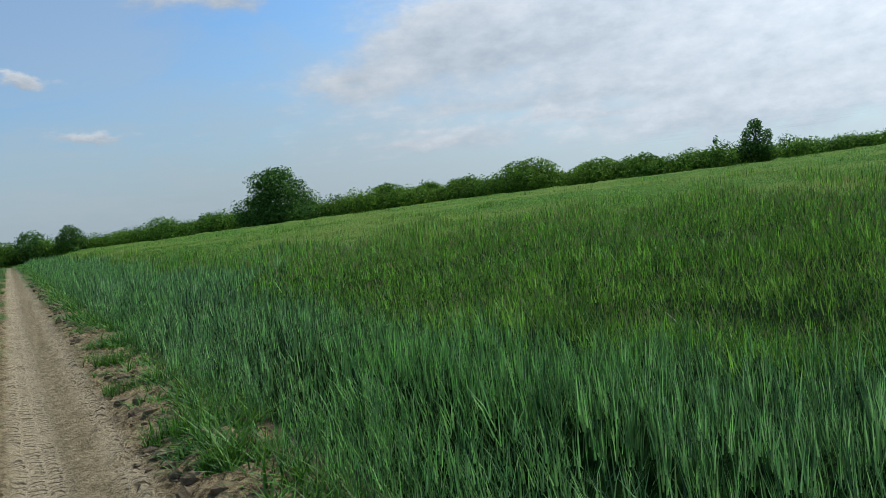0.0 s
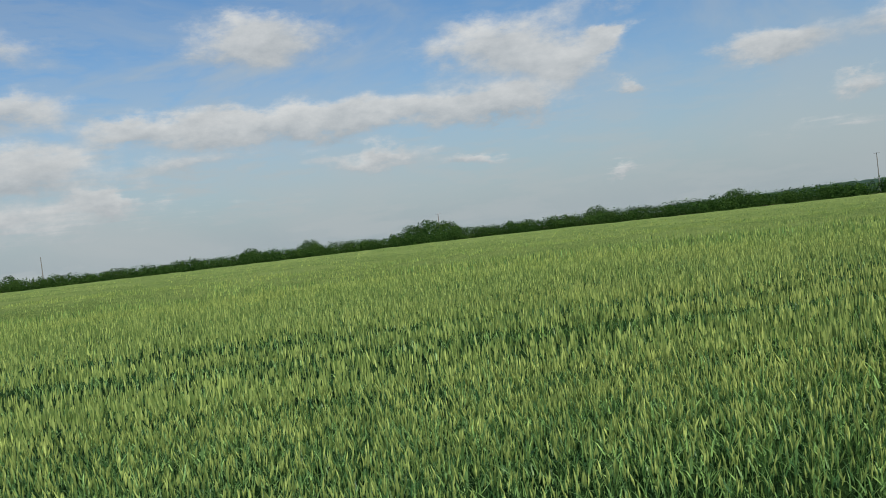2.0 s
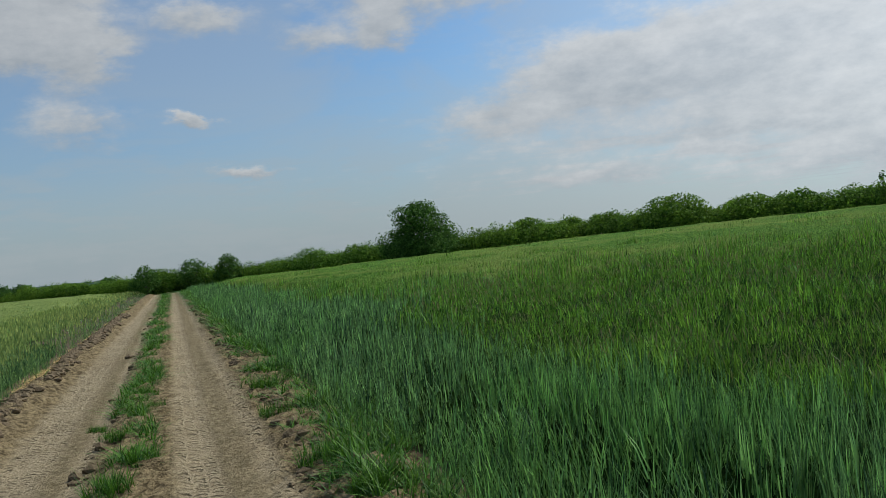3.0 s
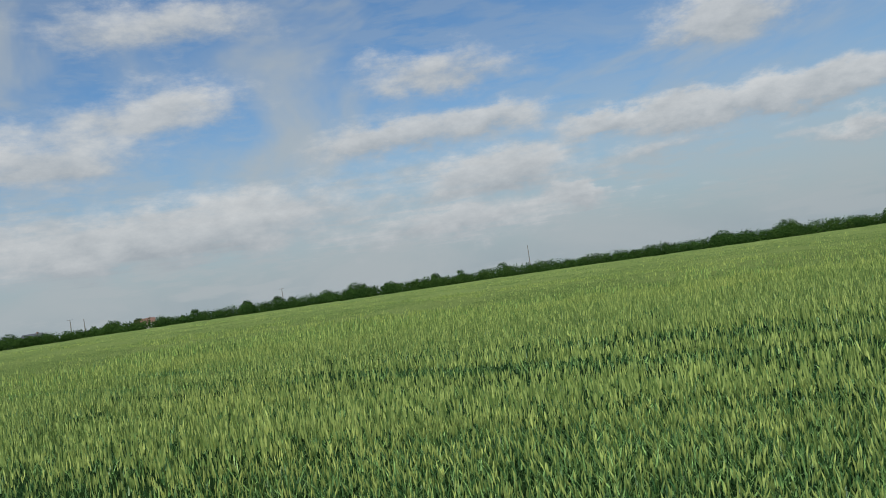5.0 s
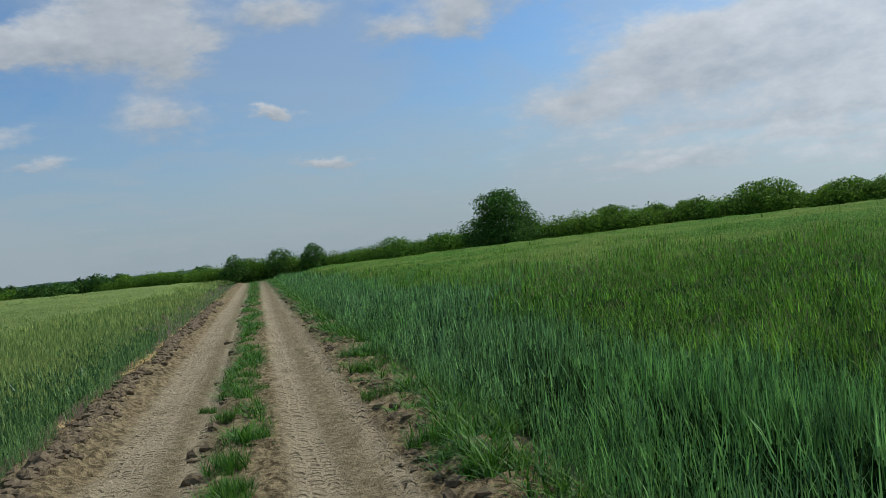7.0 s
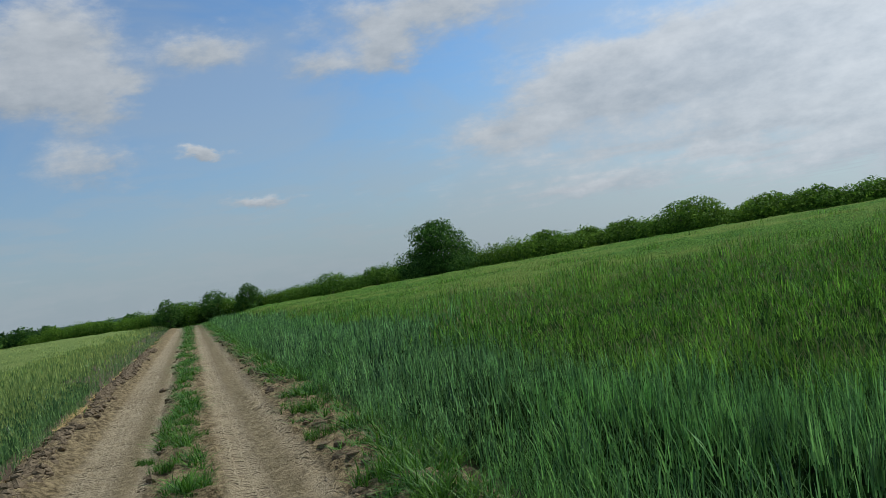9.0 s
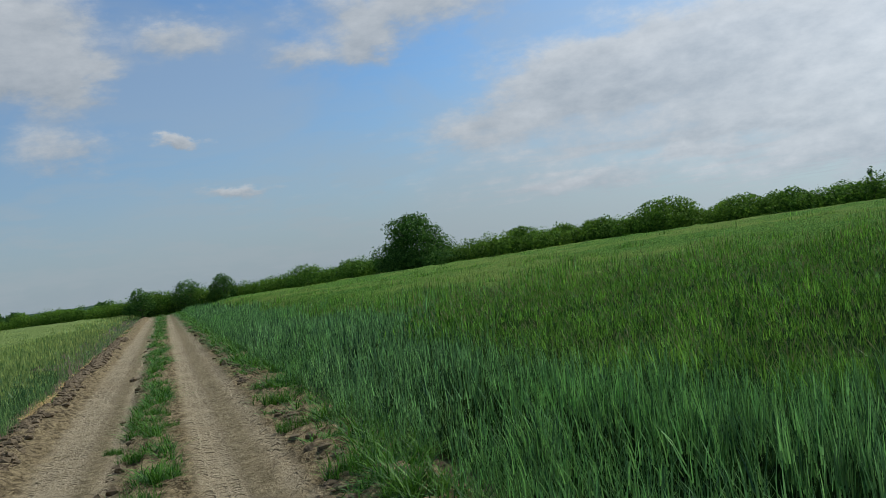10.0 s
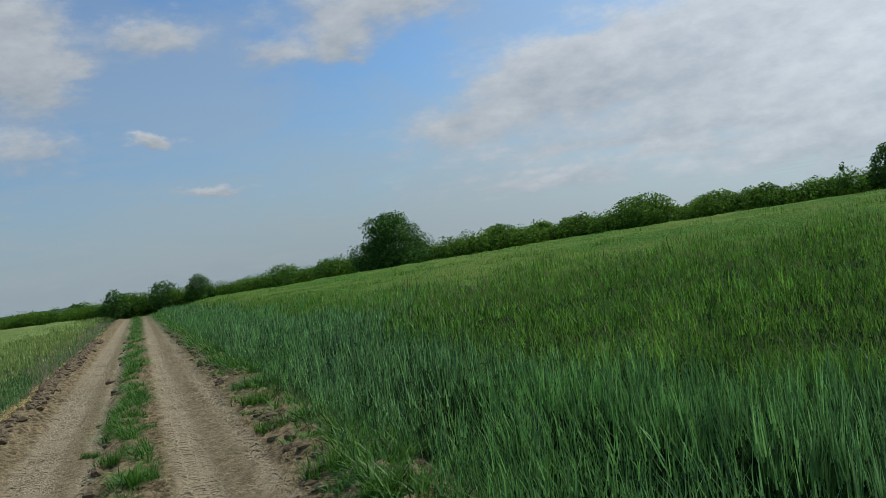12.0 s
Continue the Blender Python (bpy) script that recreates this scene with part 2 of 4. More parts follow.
    feed(t, flat, {0: calc(t, "DIVIDE", sep.outputs[0], zc), 1: calc(t, "DIVIDE", sep.outputs[1], zc)})
    layer = fbm(t, flat.outputs[0], 0.55, 7, 0.6, 0.3)
    fine = fbm(t, stretch, 24.0, 8, 0.62)
    flatter = feed(t, node(t, "ShaderNodeVectorMath", op="MULTIPLY"), {0: d, 1: (1, 1, 5.0)}).outputs[0]
    veil = calc(t, "MAXIMUM", remap(t, fbm(t, stretch, 3.2, 5, .6, .6), .38, .66), calc(t, "MULTIPLY", remap(t, fbm(t, flatter, 9.0, 6, .6), .42, .62), remap(t, el, 3.0, 12.0, 1.0, .3)))
    high = remap(t, el, 16, 34)
    cover = calc(t, "MULTIPLY", remap(t, layer, .44, .66), calc(t, "MULTIPLY_ADD", high, .20, .22))
    dens = calc(t, "ADD", calc(t, "ADD", total, cover), calc(t, "MULTIPLY", calc(t, "SUBTRACT", fine, .5), .80))
    mask = remap(t, dens, .22, .94)
    v = calc(t, "DIVIDE", rise, calc(t, "ADD", total, .15))
    tone = calc(t, "ADD", calc(t, "MULTIPLY_ADD", v, .45, .62), calc(t, "MULTIPLY", calc(t, "SUBTRACT", fine, .5), .95), clamp=True)
    glow = remap(t, calc(t, "ABSOLUTE", calc(t, "WRAP", calc(t, "SUBTRACT", az, 88.0), 180.0, -180.0)), 12, 78, 1.50, 0.97)
    cloud = blend(t, tone, (.36, .43, .50), (.82, .86, .89))
    base = feed(t, node(t, "ShaderNodeVectorMath", op="MULTIPLY"), {0: sky.outputs[0], 1: (.088, .127, .156)}).outputs[0]
    haze = remap(t, el, -2, 15, .88, 0.0)
    west = remap(t, calc(t, "ABSOLUTE", calc(t, "WRAP", calc(t, "SUBTRACT", az, -150.0), 180.0, -180.0)), 20, 75, .80, .36)
    clear = blend(t, haze, base, (.485, .58, .645))
    clear = blend(t, calc(t, "MULTIPLY", veil, west), clear, (.54, .61, .655))
    final = blend(t, calc(t, "MULTIPLY", mask, .93), clear, cloud)
    final = feed(t, node(t, "ShaderNodeVectorMath", op="SCALE"), {0: final, 3: glow}).outputs[0]
    bg = feed(t, t.nodes.new("ShaderNodeBackground"), {0: final, 1: 1.0})
    link(t, bg.outputs[0], t.nodes.new("ShaderNodeOutputWorld").inputs[0])


build_world()
sun = new("sun", bpy.data.lights.new("sun", "SUN"))
sun.data.energy, sun.data.angle, sun.data.color = 4.8, radians(1.0), (1.0, .95, .87)
sun.matrix_world = look((40 * math.sin(radians(SUN_AZ)), 40 * math.cos(radians(SUN_AZ)), 40 * math.tan(radians(SUN_EL))), (0, 0, 0))


# ---------------------------------------------------------------- materials
def material(name, build, rough=.8, spec=.3):
    m = bpy.data.materials.new(name)
    m.use_nodes = True
    t = m.node_tree
    t.nodes.clear()
    s = t.nodes.new("ShaderNodeBsdfPrincipled")
    s.inputs["Roughness"].default_value, s.inputs["Specular IOR Level"].default_value = rough, spec
    out = t.nodes.new("ShaderNodeOutputMaterial")
    link(t, s.outputs[0], out.inputs[0])
    build(t, s, out)
    return m


def put(t, s, key, value):
    feed(t, s, {key: value if isinstance(value, bpy.types.NodeSocket) or isinstance(value, float) else (*value, 1)})


def bump(t, s, height, strength, distance):
    b = feed(t, t.nodes.new("ShaderNodeBump"), {"Height": height, "Strength": strength, "Distance": distance})
    link(t, b.outputs[0], s.inputs["Normal"])


def where(t):
    g = t.nodes.new("ShaderNodeNewGeometry")
    return g.outputs["Position"], feed(t, t.nodes.new("ShaderNodeSeparateXYZ"), {0: g.outputs["Position"]}), g.outputs["Random Per Island"]


def leafy(name, dark, light, patch, patch_scale=.12, shine=.35, through_light=.35, rough=.5, spread=1.5, plants=9.0, clump_dark=.0):
    """Foliage: colour varies from leaf to leaf, from plant to plant (by the last argument, which also paints shaded
    gaps) and in broad patches; light passes through the blades.
    """
    def build(t, s, out):
        p, xyz, rnd = where(t)
        c = blend(t, calc(t, "POWER", rnd, spread), dark, light)
        c = blend(t, calc(t, "MULTIPLY", remap(t, fbm(t, p, patch_scale, 3), .42, .62), calc(t, "MULTIPLY_ADD", rnd, .5, .08)), c, patch)
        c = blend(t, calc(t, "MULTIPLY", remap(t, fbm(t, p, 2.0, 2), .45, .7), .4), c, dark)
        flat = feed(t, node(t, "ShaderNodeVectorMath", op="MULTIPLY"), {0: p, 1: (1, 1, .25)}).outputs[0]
        # darker clumps for plant tone and for shaded gaps put into the colour
        c = blend(t, calc(t, "MULTIPLY", remap(t, fbm(t, flat, plants, 2, .7), .42, .60), clump_dark), c, dark)
        put(t, s, "Base Color", c)
        s.inputs["Roughness"].default_value, s.inputs["Specular IOR Level"].default_value = rough, shine
        tr = t.nodes.new("ShaderNodeBsdfTranslucent")
        link(t, c, tr.inputs[0])
        mx = feed(t, t.nodes.new("ShaderNodeMixShader"), {0: through_light})
        link(t, s.outputs[0], mx.inputs[1]), link(t, tr.outputs[0], mx.inputs[2])
        link(t, mx.outputs[0], out.inputs[0])
    return material(name, build)


M_EAR = leafy("wheat_ear", (.12, .20, .050), (.58, .68, .20), (.56, .58, .16), .1, .12, .35, .6, 1.1, 13.0, .45)
M_WHEAT = leafy("wheat_leaf", (.028, .10, .028), (.42, .66, .20), (.28, .45, .09), .15, .3, .3, .4, 1.25, 13.0, .5)
# light tone stands in for glinting blades, dark clumps for the shade between
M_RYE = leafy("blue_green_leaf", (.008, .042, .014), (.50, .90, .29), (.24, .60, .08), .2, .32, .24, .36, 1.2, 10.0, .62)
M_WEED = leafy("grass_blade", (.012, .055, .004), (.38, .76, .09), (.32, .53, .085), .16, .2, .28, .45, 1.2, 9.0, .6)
M_HEAD = leafy("seed_head", (.20, .22, .07), (.44, .42, .18), (.36, .30, .13), .2, .2, .3, .8)
M_STRAW = leafy("dry_straw", (.44, .30, .10), (.72, .55, .25), (.52, .40, .17), .8, .2, .2, .8)
M_TURF = leafy("verge_blade", (.018, .075, .007), (.14, .33, .032), (.12, .24, .028), .6, .2, .3, .55)
M_BUSH = leafy("hedge_leaf", (.030, .085, .010), (.22, .42, .050), (.22, .36, .035), .09, .08, .38, .7, 1.2, .9, .30)
M_TREE = leafy("tree_leaf", (.022, .070, .012), (.17, .34, .065), (.12, .25, .04), .2, .08, .32, .7, 1.4, 1.1, .4)
M_FARLEAF = leafy("distant_leaf", (.020, .055, .012), (.080, .155, .034), (.075, .135, .026), .03, .03, .3, .9, 1.5, .5, .4)
M_BLOSSOM = leafy("elder_blossom", (.45, .45, .28), (.62, .60, .42), (.5, .5, .3), .5, .2, .2, .8)


def bark_nodes(t, s, out):
    p, xyz, rnd = where(t)
    n = fbm(t, p, 14, 5)
    put(t, s, "Base Color", blend(t, n, (.05, .038, .028), (.17, .14, .11)))
    bump(t, s, n, .6, .03)


M_BARK = material("bark", bark_nodes, .9)


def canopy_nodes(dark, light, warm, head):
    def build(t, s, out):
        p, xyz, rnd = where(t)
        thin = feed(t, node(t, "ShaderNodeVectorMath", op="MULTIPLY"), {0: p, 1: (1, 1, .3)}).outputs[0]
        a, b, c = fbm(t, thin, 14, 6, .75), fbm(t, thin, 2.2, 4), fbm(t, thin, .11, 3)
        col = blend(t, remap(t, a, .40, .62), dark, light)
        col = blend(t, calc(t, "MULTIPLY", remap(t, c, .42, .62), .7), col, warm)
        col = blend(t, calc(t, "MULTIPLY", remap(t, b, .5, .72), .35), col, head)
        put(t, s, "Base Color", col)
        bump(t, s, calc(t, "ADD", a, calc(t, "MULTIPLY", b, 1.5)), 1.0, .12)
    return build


M_CANOPY_W = material("wheat_canopy", canopy_nodes((.082, .145, .036), (.24, .305, .088), (.22, .28, .085), (.12, .215, .065)), .95, .03)
# lower wheat leaves, with the shade between the plants put into the colour
M_GAP_SHADE_W = material("wheat_gap_shade", canopy_nodes((.008, .024, .008), (.034, .085, .026), (.035, .075, .018), (.02, .06, .018)), .95, .03)
M_CANOPY_R = material("grass_canopy", canopy_nodes((.020, .070, .009), (.145, .275, .042), (.17, .225, .050), (.045, .18, .040)), .95, .03)
# same for the grass: near-black green paints the shaded gaps
M_GAP_SHADE_R = material("grass_gap_shade", canopy_nodes((.004, .016, .003), (.022, .065, .010), (.028, .05, .008), (.012, .045, .008)), .95, .03)


def soil_nodes(t, s, out):
    p, xyz, rnd = where(t)
    a, b = fbm(t, p, 9, 6, .65), fbm(t, p, .6, 3)
    c = blend(t, remap(t, a, .3, .7), (.060, .042, .028), (.17, .125, .085))
    far = remap(t, calc(t, "ABSOLUTE", xyz.outputs[1]), 90, 140)
    c = blend(t, far, c, (.10, .16, .05))
    put(t, s, "Base Color", blend(t, calc(t, "MULTIPLY", b, .4), c, (.12, .095, .06)))
    bump(t, s, a, .8, .05)


M_SOIL = material("ground_soil", soil_nodes, .95, .1)

RUT_R, RUT_L = .47, -1.09


def track_nodes(t, s, out):
    p, xyz, rnd = where(t)
    x, y = xyz.outputs[0], xyz.outputs[1]
    u = calc(t, "MAXIMUM", calc(t, "MULTIPLY_ADD", y, -1.0, -2.0), 0.0)
    x = calc(t, "ADD", x, calc(t, "DIVIDE", calc(t, "MULTIPLY", calc(t, "MULTIPLY", u, u), .041), calc(t, "ADD", u, 4.0)))
    wander = calc(t, "MULTIPLY", calc(t, "SUBTRACT", fbm(t, p, .8, 3), .5), .16)
    xw = calc(t, "ADD", x, wander)

    def band(centre, half, soft):
        return remap(t, calc(t, "ABSOLUTE", calc(t, "SUBTRACT", xw, centre)), half - soft, half + soft, 1.0, 0.0)
    ruts = calc(t, "MAXIMUM", band(RUT_R, .36, .12), band(RUT_L, .40, .14))
    # pale tyre lanes in each rut, with a darker trodden line between
    lanes = calc(t, "MAXIMUM", calc(t, "MAXIMUM", band(RUT_R - .19, .19, .08), band(RUT_R + .40, .10, .08)), calc(t, "MAXIMUM", band(RUT_L - .22, .25, .10), band(RUT_L + .34, .08, .07)))
    grit, blot, big, lump = fbm(t, p, 34, 6, .7), fbm(t, p, 3.2, 4), fbm(t, p, .35, 3), fbm(t, p, 11, 5, .7)
    soil = blend(t, remap(t, lump, .36, .64), (.085, .063, .031), (.33, .255, .136))
    rut = blend(t, remap(t, lump, .32, .68), (.155, .120, .062), (.31, .25, .142))
    pale = blend(t, remap(t, grit, .3, .7), (.245, .192, .112), (.43, .356, .222))
    c = blend(t, ruts, soil, rut)
    c = blend(t, calc(t, "MULTIPLY", lanes, remap(t, blot, .25, .55, .5, 1.0)), c, pale)
    c = blend(t, calc(t, "MULTIPLY", remap(t, big, .5, .7), .3), c, (.21, .155, .085))
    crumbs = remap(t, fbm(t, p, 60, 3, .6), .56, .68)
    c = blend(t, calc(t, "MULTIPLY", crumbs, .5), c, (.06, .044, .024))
    # notches that the tyre lugs left: short bowed bars in staggered columns, worn away in places
    u = calc(t, "DIVIDE", calc(t, "MULTIPLY_ADD", fbm(t, p, 5.0, 2), .10, xw), .125)
    col, fu = calc(t, "FLOOR", u), calc(t, "SUBTRACT", calc(t, "FRACT", u), .5)
    v = calc(t, "MULTIPLY_ADD", col, .47, calc(t, "DIVIDE", y, .105))
    v = calc(t, "ADD", v, calc(t, "MULTIPLY", calc(t, "MULTIPLY", fu, fu), 1.5))
    v = calc(t, "ADD", v, calc(t, "MULTIPLY", calc(t, "SUBTRACT", fbm(t, p, 7.0, 3), .5), 1.6))
    fv = calc(t, "FRACT", v)
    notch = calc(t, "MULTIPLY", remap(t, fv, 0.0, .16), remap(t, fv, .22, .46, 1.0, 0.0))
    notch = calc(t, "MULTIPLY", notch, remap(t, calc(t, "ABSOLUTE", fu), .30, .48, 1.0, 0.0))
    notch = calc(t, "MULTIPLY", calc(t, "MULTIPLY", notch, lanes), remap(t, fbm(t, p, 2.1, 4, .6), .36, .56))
    # shade inside the notches is put into the colour, besides their bump
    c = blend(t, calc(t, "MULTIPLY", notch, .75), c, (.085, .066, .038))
    put(t, s, "Base Color", c)
    crack = t.nodes.new("ShaderNodeTexVoronoi")
    crack.feature = "DISTANCE_TO_EDGE"
    feed(t, crack, {"Vector": p, "Scale": 6.5})
    split = remap(t, crack.outputs["Distance"], 0, .05)
    rubble = calc(t, "MULTIPLY_ADD", lanes, -.45, .85)
    h = calc(t, "ADD", calc(t, "MULTIPLY", grit, .35), calc(t, "MULTIPLY", lump, rubble))
    h = calc(t, "ADD", h, calc(t, "MULTIPLY", split, .04))
    h = calc(t, "SUBTRACT", h, calc(t, "MULTIPLY", notch, .30))
    bump(t, s, h, 1.0, .085)


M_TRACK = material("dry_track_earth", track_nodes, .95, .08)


def clod_nodes(dark, light):
    def build(t, s, out):
        p, xyz, rnd = where(t)
        a = fbm(t, p, 18, 6, .65)
        put(t, s, "Base Color", blend(t, blend(t, calc(t, "MULTIPLY", rnd, .5), (0.3, 0.3, 0.3), (.8, .8, .8)), blend(t, remap(t, a, .3, .7), dark, light), blend(t, a, light, dark)))
        bump(t, s, a, .9, .03)
    return build


M_CLOD = material("dark_clod", clod_nodes((.085, .062, .036), (.25, .19, .115)), .95, .1)
M_PALECLOD = material("pale_clod", clod_nodes((.22, .165, .105), (.42, .34, .235)), .95, .1)


def plain(name, colour, rough=.7, vary=.25, scale=3.0):
    def build(t, s, out):
        p, xyz, rnd = where(t)
        put(t, s, "Base Color", blend(t, fbm(t, p, scale, 4), [c * (1 - vary) for c in colour], [c * (1 + vary) for c in colour]))
    return material(name, build, rough)


M_POLE = plain("weathered_concrete", (.20, .19, .17))
M_WALL = plain("pale_render", (.55, .52, .46), .8, .1, .3)
M_ROOF = plain("red_tile", (.17, .095, .072), .8, .2, .5)
M_SLATE = plain("dark_slate", (.06, .065, .075), .6, .2, .5)
M_METAL = plain("grey_metal", (.3, .31, .33), .5, .1, 1.0)


def wood_nodes(t, s, out):
    p, xyz, rnd = where(t)
    a, b = fbm(t, p, .05, 5, .7), fbm(t, p, .006, 3)
    c = blend(t, remap(t, a, .35, .7), (.022, .046, .036), (.05, .085, .06))
    put(t, s, "Base Color", blend(t, remap(t, b, .5, .62), c, (.06, .10, .06)))
    bump(t, s, a, .5, 2.0)


M_WOODS = material("distant_woods", wood_nodes, .95, .05)


# ---------------------------------------------------------------- lie of the land
# heading, distance of the field's edge, height of the crop's edge above eye level (degrees), hedge height (degrees)
RING = [
    (-180, 200, -.95, 1.0), (-165, 210, -.80, .85), (-150, 220, -.80, .62), (-135, 220, -1.0, .85), (-120, 210, -1.05, .75), (-105, 200, -1.15, .85),
    (-90, 190, -1.15, .9), (-75, 190, -1.25, 1.1), (-60, 190, -1.18, 1.0), (-45, 180, -.95, .75), (-30, 165, -.80, .6), (-18, 140, -.50, .6),
    (-8, 110, -.75, .95), (0, 97, -.85, 1.25), (10, 88, -.60, 1.25), (20, 80, -.42, 1.5), (35, 72, -.30, 1.75), (50, 73, -.15, 1.55),
    (62, 82, .10, 1.0), (80, 100, .02, 1.05), (100, 135, .02, 1.1), (120, 180, .0, .75), (140, 210, -.12, .85), (160, 210, -.45, 1.15),
]
CROP = .68
_ra = np.array([r[0] for r in RING] + [180.0])
_rd = np.array([r[1] for r in RING] + [RING[0][1]], float)
_rz = np.array([EYE + r[1] * math.tan(radians(r[2])) - CROP for r in RING] + [0.0])
_rz[-1] = _rz[0]
_rh = np.array([r[3] for r in RING] + [RING[0][3]], float)


def ring(az):
    """Distance of the field's edge, height of the land there and hedge height in degrees, for headings in degrees."""
    az = (np.asarray(az, float) + 180) % 360 - 180
    a = [(np.interp((az + k + 180) % 360 - 180, _ra, _rd), np.interp((az + k + 180) % 360 - 180, _ra, _rz), np.interp((az + k + 180) % 360 - 180, _ra, _rh)) for k in (-4, 0, 4)]
    return [sum(v[i] for v in a) / 3 for i in range(3)]


def land(x, y):
    x, y = np.asarray(x, float), np.asarray(y, float)
    r, az = np.hypot(x, y), np.degrees(np.arctan2(x, y))
    d, z, _ = ring(az)
    u = r / d
    return z * np.where(u < 1, np.clip(u, 1e-6, 1) ** 1.2, 1.0) - np.clip((r - 1.08 * d) * .015, 0, 60)


def at(az, r):
    x, y = r * math.sin(radians(az)), r * math.cos(radians(az))
    return x, y, float(land(x, y))


# ---------------------------------------------------------------- mesh helpers
def mesh_of(name, verts, faces, mats, index=None, smooth=False):
    """A mesh from arrays of corners and of triangles or quads."""
    me = bpy.data.meshes.new(name)
    verts, faces = np.asarray(verts, np.float32), np.asarray(faces, np.int32)
    k = faces.shape[1]
    me.vertices.add(len(verts)), me.loops.add(faces.size), me.polygons.add(len(faces))
    me.vertices.foreach_set("co", verts.ravel())
    me.loops.foreach_set("vertex_index", faces.ravel())
    me.polygons.foreach_set("loop_start", np.arange(0, faces.size, k, dtype=np.int32))
    if index is not None:
        me.polygons.foreach_set("material_index", np.asarray(index, np.int32))
    me.polygons.foreach_set("use_smooth", np.full(len(faces), smooth))
    for m in mats:
        me.materials.append(m)
    me.update(calc_edges=True)
    me.validate()
    return me


def part(name, me, parent, label=""):
    ob = new(name, me)
    ob.parent = parent
    return tagged(ob, label) if label else ob


def thing(name, x, y, z, label, category, group="", turn=0.0, size=1.0):
    ob = new(name)
    ob.empty_display_size = .1
    ob.matrix_basis = pose(x, y, z, 0, 0, turn) @ Matrix.Scale(size, 4)
    return tagged(ob, label, category, group)


def strip(points, widths, side):
    """A blade along points, as corners and triangles; side is the direction across it."""
    v, f = [], []
    for p, w in zip(points[:-1], widths[:-1]):
        v += [np.array(p) - side * w / 2, np.array(p) + side * w / 2]
    v.append(np.array(points[-1], float))
    n = len(points) - 1
    for i in range(n - 1):
        a = 2 * i
        f += [(a, a + 1, a + 3), (a, a + 3, a + 2)]
    f.append((2 * n - 2, 2 * n - 1, 2 * n))
    return v, f


def joined(pieces):
    """Joins (corners, triangles, material) pieces into one template."""
    V, F, I = [], [], []
    for v, f, m in pieces:
        F += [tuple(len(V) + i for i in t) for t in f]
        I += [m] * len(f)
        V += list(v)
    return np.array(V, float), np.array(F, int), np.array(I, int)


def leaf(rng, z0, length, width, lift, segs=3, droop=1.0):
    """One blade that leaves its stem at height z0, rises at the angle lift and bends over."""
    a = rng.random() * 2 * math.pi
    out, side = np.array([math.cos(a), math.sin(a), 0]), np.array([-math.sin(a), math.cos(a), 0])
    pts, p, ang = [], np.array([0, 0, z0]), math.radians(lift)
    for i in range(segs + 1):
        pts.append(p)
        p = p + length / segs * (out * math.cos(ang) + np.array([0, 0, 1]) * math.sin(ang))
        ang -= droop * rng.uniform(.2, .75)
    return strip(pts, [width * w for w in np.linspace(1, .12, segs + 1)], side)


def ear(z0, length, width, lean):
    ring4 = [np.array([math.cos(k * math.pi / 2), math.sin(k * math.pi / 2), 0]) * width / 2 for k in range(4)]
    base, mid, tip = np.array([0, 0, z0]), np.array([lean * .4, 0, z0 + length * .45]), np.array([lean, 0, z0 + length])
    v = [base] + [mid + q for q in ring4] + [tip]
    f = [(0, 1 + (k + 1) % 4, 1 + k) for k in range(4)] + [(5, 1 + k, 1 + (k + 1) % 4) for k in range(4)]
    return v, f


def flat_ear(z0, length, width, turn):
    s = np.array([math.cos(turn), math.sin(turn), 0])
    return strip([(0, 0, z0), (0, 0, z0 + length * .55), (0, 0, z0 + length)], [width * .55, width, 0], s)


def scatter(templates, x, y, z, height, width, rng, lean=.12):
    """Puts the templates at the places, turned at random, stretched and leaning; corners, triangles, material indices."""
    k = rng.integers(0, len(templates), len(x))
    V, F, I, base = [], [], [], 0
    for j, (tv, tf, ti) in enumerate(templates):
        s = np.nonzero(k == j)[0]
        if not len(s):
            continue
        n, m = len(s), len(tv)
        a = rng.random(n) * 2 * np.pi
        c, q = np.cos(a)[:, None], np.sin(a)[:, None]
        w, h = width[s][:, None], height[s][:, None]
        px, py, pz = tv[:, 0] * w, tv[:, 1] * w, tv[:, 2] * h
        lx, ly = rng.normal(0, lean, n)[:, None], rng.normal(0, lean, n)[:, None]
        bend = tv[:, 2][None] * np.abs(tv[:, 2])[None]
        X = x[s][:, None] + px * c - py * q + lx * bend * h
        Y = y[s][:, None] + px * q + py * c + ly * bend * h
        Z = z[s][:, None] + pz
        V.append(np.stack([X, Y, Z], -1).reshape(-1, 3))
        F.append((tf[None] + (base + np.arange(n) * m)[:, None, None]).reshape(-1, 3))
        I.append(np.tile(ti, n))
        base += n * m
    return np.concatenate(V), np.concatenate(F), np.concatenate(I)


def stuff(name, batches, mats, label, category):
    V, F, I, base = [], [], [], 0
    for v, f, i in batches:
        v[:, 0] += bow(v[:, 1])
        V.append(v), F.append(f + base), I.append(i)
        base += len(v)
    return tagged(new(name, mesh_of(name, np.concatenate(V), np.concatenate(F), mats, np.concatenate(I))), label, category, kind="stuff")


# ---------------------------------------------------------------- ground
def spaced(a, b, first, growth):
    out, s = [a], first
    while out[-1] < b:
        out.append(out[-1] + s)
        s *= growth
    return out


